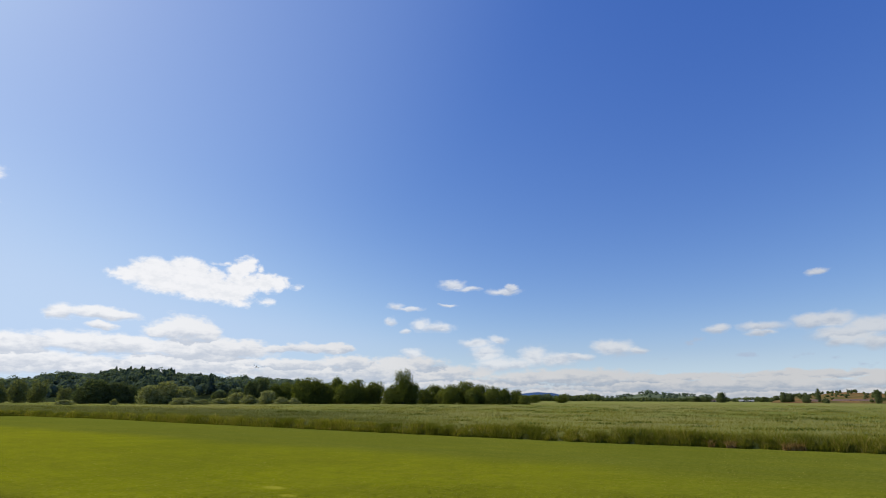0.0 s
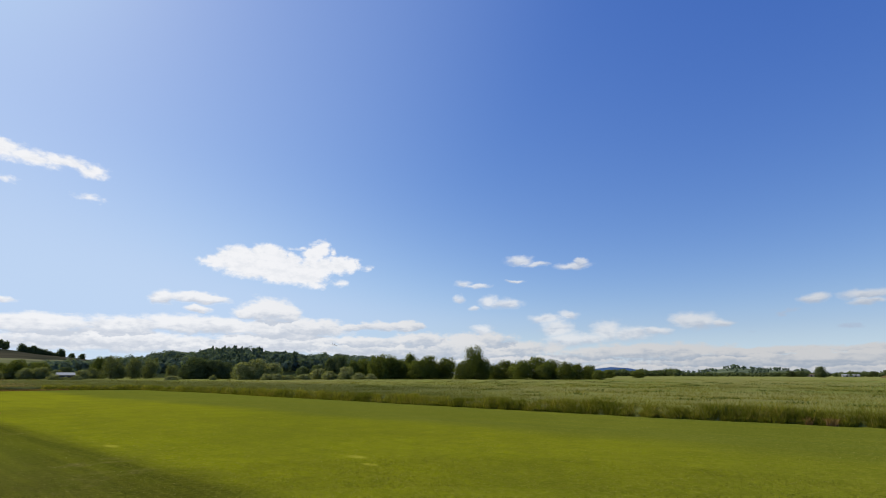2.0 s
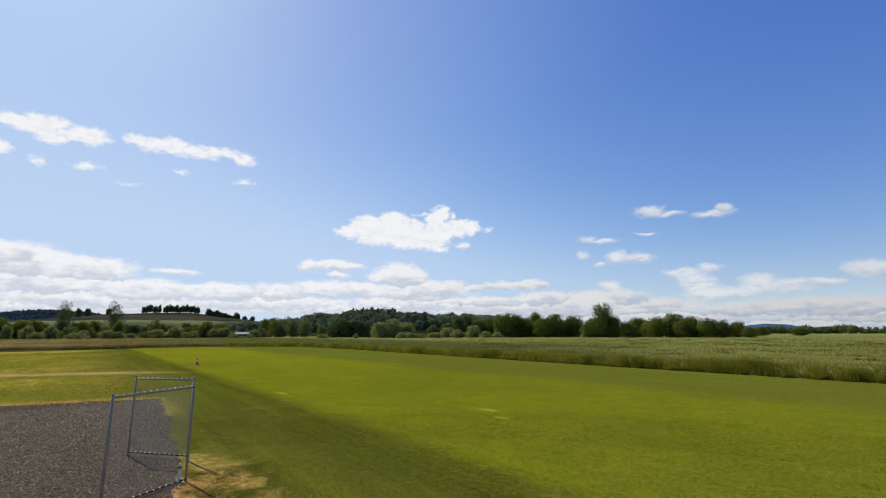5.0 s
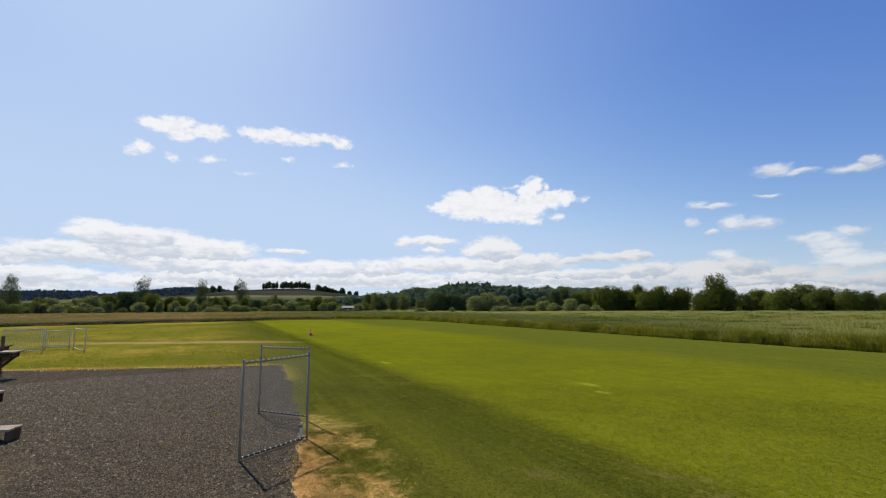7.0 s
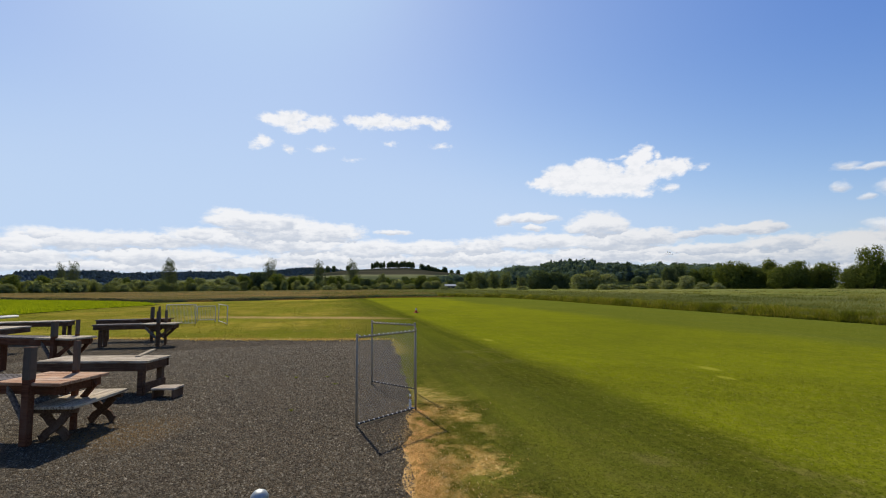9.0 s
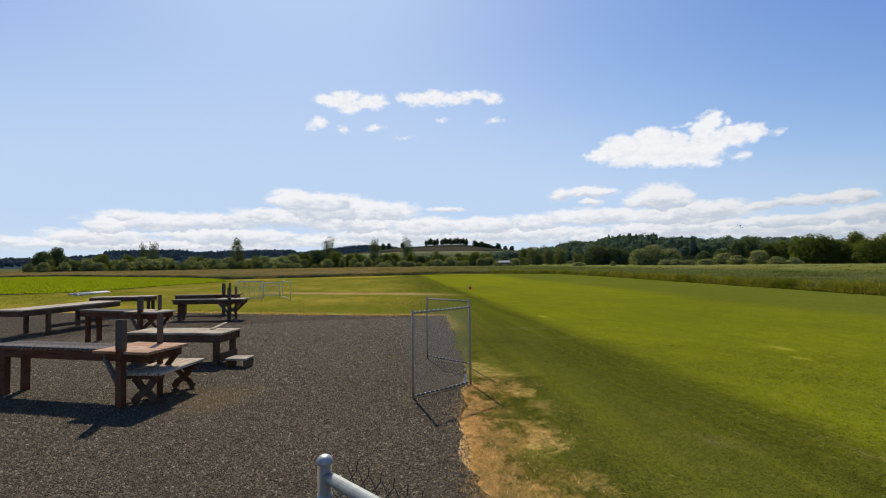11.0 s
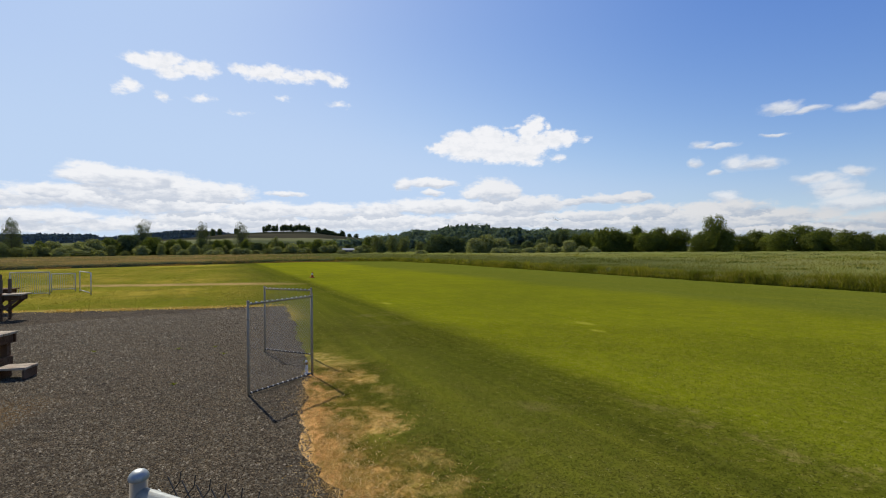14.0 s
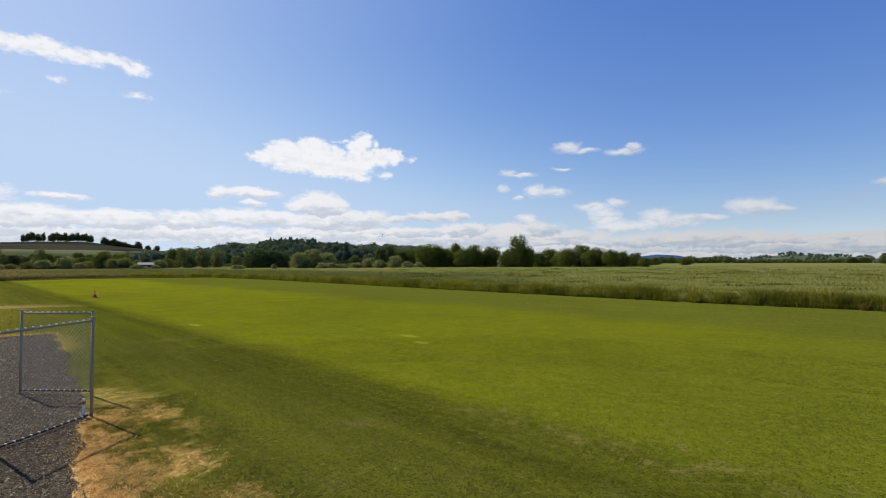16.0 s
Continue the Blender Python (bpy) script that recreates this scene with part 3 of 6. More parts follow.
WOOD_DARK = make_wood("dark_stained_wood", (0.066, 0.032, 0.015), (0.165, 0.088, 0.044), (0.16, 0.105, 0.066))
WOOD_RED = make_wood("red_brown_wood", (0.25, 0.11, 0.045), (0.62, 0.38, 0.21), (0.60, 0.46, 0.32))
WOOD_STEP = make_wood("worn_brown_boards", (0.15, 0.10, 0.06), (0.58, 0.46, 0.31), (0.52, 0.42, 0.29))
STEEL = make_plain("dull_galvanised_steel", (0.36, 0.295, 0.20), 0.92, 0.35)
STRAW = leafy("dry_straw", [(0.0, (0.36, 0.20, 0.05)), (0.6, (0.60, 0.38, 0.12)), (1.0, (0.80, 0.60, 0.31))], 0.4, 0.0)
PAD = make_plain("worn_grey_padding", (0.125, 0.096, 0.068), 0.92, 0.5)
WOOD_SLAT = make_wood("dark_weathered_slats", (0.06, 0.045, 0.032), (0.22, 0.18, 0.14), (0.26, 0.22, 0.18))
TIES = make_plain("bright_wire_ends", (0.60, 0.57, 0.50), 0.5, 0.2)
DARK_STEEL = make_plain("dark_worn_steel", (0.03, 0.028, 0.025), 0.7, 0.3)
BRIGHT_STEEL = make_metal("bright_galvanised_steel", (0.35, 0.355, 0.32), 0.46)
WIRE = make_metal("fence_wire", (0.26, 0.255, 0.24), 0.5)
OLD_PIPE = make_plain("weathered_white_pipe", (0.60, 0.57, 0.49), 0.8, 0.7)
TUBE_GREY = make_plain("pale_grey_tube", (0.46, 0.45, 0.42), 0.6, 0.3)
WHITE = make_plain("white_plastic", (0.72, 0.72, 0.70), 0.5, 0.3)
ORANGE = make_plain("orange_rubber", (0.55, 0.075, 0.02), 0.6, 0.3)
BLACK = make_plain("black_rubber", (0.03, 0.03, 0.03), 0.7, 0.3)
NETTING = make_plain("pale_net", (0.36, 0.37, 0.36), 0.8, 0.2)
HILL = make_hill_material()
WOODLAND_FLOOR = make_plain("woodland_floor", (0.030, 0.040, 0.016), 0.95, 0.4)
CROP_SOIL = make_plain("green_crop_ground", (0.21, 0.25, 0.012), 0.95, 0.4)
# slope under the far conifers, painted with the same blue haze
HAZY_SLOPE = make_plain("hazy_wooded_slope", (0.040, 0.062, 0.076), 0.95, 0.4)
BROWN_SLOPE = make_patchy("brown_slope", (0.190, 0.110, 0.045), (0.100, 0.090, 0.030), 0.05)
GREEN_SLOPE = make_patchy("green_slope", (0.115, 0.135, 0.075), (0.060, 0.080, 0.050), 0.02)
ROOF = make_plain("pale_metal_roof", (0.33, 0.33, 0.32), 0.95, 0.2)
WALLS = make_plain("painted_walls", (0.34, 0.32, 0.28), 0.8, 0.3)
PALE_WALLS = make_plain("pale_painted_walls", (0.62, 0.58, 0.52), 0.8, 0.3)
RED_ROOF = make_plain("red_brown_roof", (0.13, 0.075, 0.055), 0.9, 0.3)
PANE = make_plain("dark_panes", (0.03, 0.035, 0.04), 0.2, 0.1)


# ---- builders ----
def sheet(name, verts, faces, mat, smooth=False):
    me = bpy.data.meshes.new(name)
    me.from_pydata([tuple(v) for v in verts], [], faces)
    me.materials.append(mat)
    if smooth:
        me.shade_smooth()
    me.update()
    return me


def quick_mesh(name, co, loops, size, mat):
    """A mesh of many faces with the same number of corners, from arrays."""
    me = bpy.data.meshes.new(name)
    co, loops = np.asarray(co, dtype=np.float32), np.asarray(loops, dtype=np.int32)
    n = len(loops) // size
    me.vertices.add(len(co))
    me.vertices.foreach_set("co", co.ravel())
    me.loops.add(len(loops))
    me.loops.foreach_set("vertex_index", loops)
    me.polygons.add(n)
    me.polygons.foreach_set("loop_start", np.arange(0, n * size, size, dtype=np.int32))
    me.materials.append(mat)
    me.update(calc_edges=True)
    me.validate()
    return me


def part(name, bm, mat, parent, label="", smooth=False):
    """Links a bmesh as one mesh object under a thing or a part."""
    me = bpy.data.meshes.new(name)
    bm.normal_update()
    bm.to_mesh(me)
    bm.free()
    me.materials.append(mat)
    if smooth:
        me.shade_smooth()
    ob = new(name, me)
    ob.parent = parent
    return tagged(ob, label=label)


def thing(name, m, label, category, group=""):
    ob = new(name)
    ob.empty_display_size = 0.2
    ob.matrix_basis = m
    return tagged(ob, label, category, group)


def box(bm, size, m=Matrix(), bevel=0.006):
    made = bmesh.ops.create_cube(bm, size=1.0, matrix=m @ Matrix.Diagonal((*size, 1.0)))
    if bevel:
        edges = list({e for v in made["verts"] for e in v.link_edges})
        bmesh.ops.bevel(bm, geom=edges, offset=bevel, segments=1, affect="EDGES")
    return bm


def plank(size, m=Matrix(), bevel=0.006):
    return box(bmesh.new(), size, m, bevel)


def beam_between(bm, p0, p1, w, h, bevel=0.005):
    """A squared timber from p0 to p1."""
    p0, p1 = Vector(p0), Vector(p1)
    turn = (p1 - p0).to_track_quat("X", "Z").to_matrix().to_4x4()
    return box(bm, ((p1 - p0).length, w, h), Matrix.Translation((p0 + p1) / 2) @ turn, bevel)


def tube(bm, points, radius, sides=10, caps=True):
    """A round bar through points; radius may be a list."""
    points = [Vector(p) for p in points]
    radii = radius if isinstance(radius, (list, tuple)) else [radius] * len(points)
    rings = []
    for i, p in enumerate(points):
        d = (points[min(i + 1, len(points) - 1)] - points[max(i - 1, 0)]).normalized()
        side = d.cross(Vector((0, 0, 1)) if abs(d.z) < 0.95 else Vector((1, 0, 0))).normalized()
        up = side.cross(d)
        rings.append([bm.verts.new(p + (side * math.cos(2 * math.pi * j / sides) + up * math.sin(2 * math.pi * j / sides)) * radii[i]) for j in range(sides)])
    for r0, r1 in zip(rings, rings[1:]):
        for j in range(sides):
            bm.faces.new((r0[j], r0[(j + 1) % sides], r1[(j + 1) % sides], r1[j]))
    if caps:
        bm.faces.new(rings[0][::-1])
        bm.faces.new(rings[-1])
    return bm


def at_bearing(az, d, z=0.0):
    return Vector((-d * math.sin(radians(az)), d * math.cos(radians(az)), z))


def run_at(q, s, z=0.0):
    """A place by its metres along and across the mown strip."""
    return Vector((q * RUN[0] + s * OFF[0], q * RUN[1] + s * OFF[1], z))


# ---- ground ----
def make_ground():
    """One sheet out to the horizon, finer near the middle."""
    rings = [0.0, 15, 30, 50, 75, 110, 160, 240, 400, 700, 1200, 2200, 4200]
    n = 72
    verts, faces = [(0, 0, -0.02)], []
    for r in rings[1:]:
        for j in range(n):
            verts.append((r * math.cos(2 * math.pi * j / n), r * math.sin(2 * math.pi * j / n), -0.02))
    for j in range(n):
        faces.append((0, 1 + j, 1 + (j + 1) % n))
    for i in range(len(rings) - 2):
        for j in range(n):
            a, b = 1 + i * n + j, 1 + i * n + (j + 1) % n
            faces.append((a, a + n, b + n, b))
    ob = new("ground", sheet("ground", verts, faces, MEADOW))
    tagged(ob, "wide flat meadow ground reaching to the horizon", "ground", kind="structure")


def outline(corners, step, wander, seed):
    """A closed outline with an uneven edge."""
    pts = []
    for (x0, y0), (x1, y1) in zip(corners, corners[1:] + corners[:1]):
        n = max(2, int(math.hypot(x1 - x0, y1 - y0) / step))
        for i in range(n):
            x, y = x0 + (x1 - x0) * i / n, y0 + (y1 - y0) * i / n
            v = noise.noise_vector(Vector((x * 0.9, y * 0.9, seed))) * wander + noise.noise_vector(Vector((x * 4.0, y * 4.0, seed))) * wander * 0.6
            pts.append((x + v.x, y + v.y))
    return pts


def flat_patch(name, corners, z, mat, label, category, step=1.0, wander=0.0, seed=1.0):
    bm = bmesh.new()
    ring = [bm.verts.new((x, y, z)) for x, y in outline(corners, step, wander, seed)]
    edges = [bm.edges.new((u, v)) for u, v in zip(ring, ring[1:] + ring[:1])]
    bmesh.ops.triangle_fill(bm, edges=edges, use_beauty=True)
    for f in bm.faces:
        if f.normal.z < 0:
            f.normal_flip()
    ob = part(name, bm, mat, None)
    return tagged(ob, label, category, kind="structure")


make_ground()
LAWN_EDGE = [(75, -16), (45, 2.5), (16.6, 19.0), (7.0, 23.5), (-3, 29.4), (-11.2, 34.5), (-23, 41.6), (-32, 47.6), (-47, 55.2)]
LAWN_WEST = [(-56, 52.5), (-61, 46), (-63, 38), (-64, 30), (-66, 20), (-67.5, 12.5), (-58.5, 12), (-52, 4.6), (-46, 0.4), (-44.5, -3), (-44, -20), (-30, -45), (30, -60), (75, -50)]
flat_patch("lawn", LAWN_EDGE + LAWN_WEST, 0.0, LAWN, "mown green turf of a grass runway with a dry edge", "lawn", 1.0, 0.12)
RIM_Q, RIM_S = (-8.0, 3.2, 4.3, 4.8, 5.5, 6.1, 6.7, 7.1, 12.0), (0.72, 0.72, 0.74, 0.81, 0.84, 0.92, 1.04, 1.20, 1.70)
GRAVEL_EDGE = [tuple(run_at(q_, s_))[:2] for q_, s_ in zip(RIM_Q, RIM_S)] + [(-13.4, 9.8), (-14.5, 8.9), (-15.8, 7.5), (-17.8, 5.75), (-19.5, 4.3), (-22.5, 1.6), (-26.0, -2.5), (-30.0, -8.0), (-18, -22), (4, -14)]
flat_patch("gravel_yard", GRAVEL_EDGE, 0.008, GRAVEL, "dark grey crushed gravel yard beside the turf", "gravel", 0.14, 0.17, 5.0)


# ---- grass ----
def blades(name, xy, height, width, lean, mat, z0=0.0, bend=True, least=0.2):
    """Upright blades: one island each, two faces with a bend or one without."""
    rng = np.random.default_rng(len(xy))
    n = len(xy)
    yaw, la = rng.uniform(0, 2 * np.pi, n), rng.uniform(0, 2 * np.pi, n)
    side = np.stack([np.cos(yaw), np.sin(yaw), np.zeros(n)], 1) * (width * rng.uniform(0.6, 1.4, n))[:, None] / 2
    over = np.stack([np.cos(la), np.sin(la), np.zeros(n)], 1) * (height * lean * rng.uniform(least, 1.0, n))[:, None]
    base = np.concatenate([xy, np.full((n, 1), 0.0)], 1)
    base[:, 2] += z0
    up = np.zeros((n, 3))
    up[:, 2] = height
    tip = base + up + over
    # all blades turn their face upward and to the open yard
    face = np.cross(side, tip - base)
    side *= np.where((face * (np.array([0.0, 0.0, 0.6]) - base / (np.linalg.norm(base, axis=1)[:, None] + 1e-6))).sum(1) < 0, -1.0, 1.0)[:, None]
    if not bend:
        co = np.stack([base - side, base + side, tip], 1).reshape(-1, 3)
        loops = np.arange(3 * n)
        return quick_mesh(name, co, loops, 3, mat)
    mid = base + up * 0.6 + over * 0.35
    co = np.stack([base - side, base + side, mid - side * 0.8, mid + side * 0.8, tip], 1).reshape(-1, 3)
    i = np.arange(n)[:, None] * 5
    tri = (i + np.array([[0, 1, 3, 0, 3, 2, 2, 3, 4]])).reshape(-1)
    return quick_mesh(name, co, tri, 3, mat)


def even(me, seed, spread=0.25):
    """Gives a stand of grass the light of its closed top."""
    g = np.random.default_rng(seed)
    n = len(me.vertices)
    up = np.stack([g.normal(0, spread, n), g.normal(0, spread, n), np.ones(n)], 1)
    me.shade_smooth()
    me.normals_split_custom_set_from_vertices((up / np.linalg.norm(up, axis=1)[:, None]).tolist())
    return me


def stuff(name, me, label, category):
    return tagged(new(name, me), label, category, kind="stuff")


def inside(x, y, corners):
    """Which of many places lie inside an outline."""
    hit = np.zeros(len(x), dtype=bool)
    for (x0, y0), (x1, y1) in zip(corners, corners[1:] + corners[:1]):
        cross = ((y0 > y) != (y1 > y)) & (x < (x1 - x0) * (y - y0) / ((y1 - y0) or 1e-9) + x0)
        hit ^= cross
    return hit


rng = np.random.default_rng(7)


def patchy(xy, scale, seed):
    return np.array([noise.noise(Vector((x * scale, y * scale, seed))) for x, y in xy])


CROP_EDGE = [(-44.6, -3.4), (-46.2, 0.1), (-52, 4.2), (-58.6, 11.4), (-66.0, 12.2), (-76, 10.5), (-92, 4.2), (-118, -7.5), (-125, -25), (-60, -30)]


def edge_distance(az):
    """How far the turf or the crop reaches at a bearing."""
    r = np.arange(14.0, 140.0, 0.2)
    x, y = -r * math.sin(radians(az)), r * math.cos(radians(az))
    hit = inside(x, y, LAWN_EDGE + LAWN_WEST) | inside(x, y, CROP_EDGE)
    return float(r[hit].max()) if hit.any() else 14.0


BEARINGS = np.arange(-58.0, 104.1, 0.75)
EDGES = np.array([edge_distance(a) for a in BEARINGS])


def canopy_height(x, y, inward):
    """The uneven top of the uncut grass, falling to the ground at its edge."""
    n = np.array([noise.noise(Vector((u * 0.35, v * 0.35, 3.0))) + 0.6 * noise.noise(Vector((u * 0.08, v * 0.08, 9.0))) for u, v in zip(x, y)])
    return np.clip(inward / 0.45, 0.0, 1.0) ** 0.6 * (0.46 + 0.12 * n)


def make_canopy():
    """The closed top of the meadow as one uneven sheet."""
    steps = [0.0, 0.12, 0.3, 0.6, 1.0, 1.5, 2.1, 2.8, 3.6, 4.6, 5.8, 7.2, 9.0, 11, 13.5, 16.5, 20, 24, 29, 35, 42, 50, 60, 72, 86, 104, 126, 152, 184]
    verts, faces = [], []
    fine = np.arange(BEARINGS[0], BEARINGS[-1], 0.25)
    edge = np.interp(fine, BEARINGS, EDGES)
    for d in steps:
        r = edge + d
        x, y = -r * np.sin(np.radians(fine)), r * np.cos(np.radians(fine))
        z = canopy_height(x, y, np.full(len(x), d))
        verts += list(zip(x.tolist(), y.tolist(), (z - 0.01).tolist()))
    n = len(fine)
    for i in range(len(steps) - 1):
        for j in range(n - 1):
            a = i * n + j
            faces.append((a, a + 1, a + n + 1, a + n))
    ob = new("meadow", sheet("meadow", verts, faces, MEADOW, smooth=True))
    tagged(ob, "uncut meadow with an uneven grassy top", "meadow", kind="structure")


def meadow_places(count, depth, power, az0, az1):
    az = rng.uniform(az0, az1, count)
    d = depth * rng.uniform(0, 1, count) ** power
    r = np.interp(az, BEARINGS, EDGES) + d + 0.25 * np.array([noise.noise(Vector((a_ * 0.8, 0.0, 5.0))) for a_ in az])
    return np.stack([-r * np.sin(np.radians(az)), r * np.cos(np.radians(az))], 1), d, r


def make_meadow():
    """The tall grass: a dense face along the turf, seed heads behind, brown reeds to the west."""
    make_canopy()
    xy, d, r = meadow_places(95000, 0.9, 1.5, -46, 48)
    z = canopy_height(xy[:, 0], xy[:, 1], d)
    h = np.clip(0.20 + 0.66 * z + 0.11 * rng.standard_normal(len(xy)) + 0.15 * patchy(xy, 0.6, 2.0) + 0.20 * patchy(xy, 1.7, 12.0), 0.06, 1.05)
    stuff("tall_grass", blades("tall_grass", xy, h, 0.008 + 0.0005 * r, 0.6, TALL_GRASS), "tall green uncut grass along the edge of the turf", "grass")
    xy, d, r = meadow_places(45000, 0.30, 1.0, -46, 48)
    stuff("edge_grass", blades("edge_grass", xy * 0.9955, rng.uniform(0.06, 0.26, len(xy)), 0.010 + 0.0005 * r, 0.9, TALL_GRASS), "leaning green grass where the turf meets the meadow", "grass")
    xy, d, r = meadow_places(130000, 60.0, 2.2, -48, 62)
    z = canopy_height(xy[:, 0], xy[:, 1], d)
    h = np.clip(0.16 + 0.06 * rng.standard_normal(len(xy)) + 0.08 * patchy(xy, 0.3, 4.0) + 0.09 * patchy(xy, 1.1, 14.0), 0.04, 0.5)
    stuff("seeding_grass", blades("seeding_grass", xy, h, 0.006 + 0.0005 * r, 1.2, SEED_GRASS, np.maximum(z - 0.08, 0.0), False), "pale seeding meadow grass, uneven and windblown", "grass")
    xy, d, r = meadow_places(60000, 150.0, 1.3, -48, 62)
    z = canopy_height(xy[:, 0], xy[:, 1], d)
    h = np.clip(0.15 + 0.05 * rng.standard_normal(len(xy)) + 0.10 * patchy(xy, 0.12, 6.0), 0.05, 0.4)
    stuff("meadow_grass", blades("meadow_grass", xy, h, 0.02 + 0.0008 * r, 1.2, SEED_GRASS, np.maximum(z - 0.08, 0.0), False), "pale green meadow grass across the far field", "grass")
    mid, d, r = meadow_places(170, 85.0, 1.0, -47, 20)
    spread = np.clip(0.10 + 0.012 * r, 0.2, 0.9)
    xy = np.repeat(mid, 60, axis=0) + rng.normal(0, 1, (len(mid) * 60, 2)) * np.repeat(spread, 60)[:, None]
    z = canopy_height(xy[:, 0], xy[:, 1], np.repeat(d, 60))
    stuff("dark_grass", blades("dark_grass", xy, rng.uniform(0.05, 0.20, len(xy)), 0.03 + 0.0008 * np.repeat(r, 60), 1.4, CLUMP_GRASS, np.maximum(z - 0.03, 0.0), False), "dark green clumps scattered through the meadow", "grass")
    xy, d, r = meadow_places(130000, 110.0, 1.7, 48, 101)
    lot = np.degrees(np.arctan2(-xy[:, 0], xy[:, 1]))
    keep = rng.uniform(0, 1, len(xy)) < np.clip((lot - 48.5) / 12.0, 0.0, 1.0) + 0.4 * patchy(xy, 0.12, 31.0)
    xy, d, r = xy[keep], d[keep], r[keep]
    z = canopy_height(xy[:, 0], xy[:, 1], d)
    h = np.clip(0.17 + 0.05 * rng.standard_normal(len(xy)) + 0.12 * patchy(xy, 0.1, 8.0), 0.05, 0.5)
    stuff("reed_grass", blades("reed_grass", xy, h, 0.01 + 0.0006 * r, 0.9, REED, np.maximum(z - 0.06, 0.0), False), "brown dry reed grass beyond the turf", "grass")
    xy, d, r = meadow_places(7000, 0.5, 1.0, 46, 76)
    keep = patchy(xy, 0.16, 21.0) > 0.0
    stuff("dry_fringe", blades("dry_fringe", xy[keep] * 0.992, rng.uniform(0.05, 0.22, keep.sum()), 0.05, 0.9, RUST_GRASS), "dry orange grass fringe at the far end of the turf", "grass")
    xy, d, r = meadow_places(12000, 0.35, 1.0, -37, -27)
    lot = np.degrees(np.arctan2(-xy[:, 0], xy[:, 1]))
    keep = ((np.abs(lot + 29.0) < 1.2) | (np.abs(lot + 34.9) < 0.9)) & (patchy(xy, 0.9, 11.0) > -0.40) & (rng.uniform(0, 1, len(xy)) < 0.55)
    xy = xy[keep] * 0.993
    stuff("rusty_grass", blades("rusty_grass", xy, rng.uniform(0.08, 0.34, len(xy)), 0.02, 0.7, RUST_GRASS), "rust-coloured dead grass at the foot of the meadow", "grass")


def make_crop():
    """Low leafy rows of a bright green crop."""
    n = 110000
    x, y = rng.uniform(-118, -44, n), rng.uniform(-18, 12.3, n)
    row = np.round((x * 0.3 + y * 0.95) / 0.75) * 0.75
    off = row - (x * 0.3 + y * 0.95) + rng.normal(0, 0.14, n)
    x, y = x + 0.3 * off, y + 0.95 * off
    ok = inside(x, y, CROP_EDGE)
    xy = np.stack([x[ok], y[ok]], 1)
    stuff("crop_row", blades("crop_row", xy, rng.uniform(0.08, 0.24, len(xy)), 0.15, 1.6, CROP, 0.0, False), "bright yellow-green leafy crop growing in rows", "crop")


flat_patch("crop_field", CROP_EDGE, 0.03, CROP_SOIL, "bright green crop field beyond the turf", "field", 1.5, 0.2)
make_meadow()
make_crop()


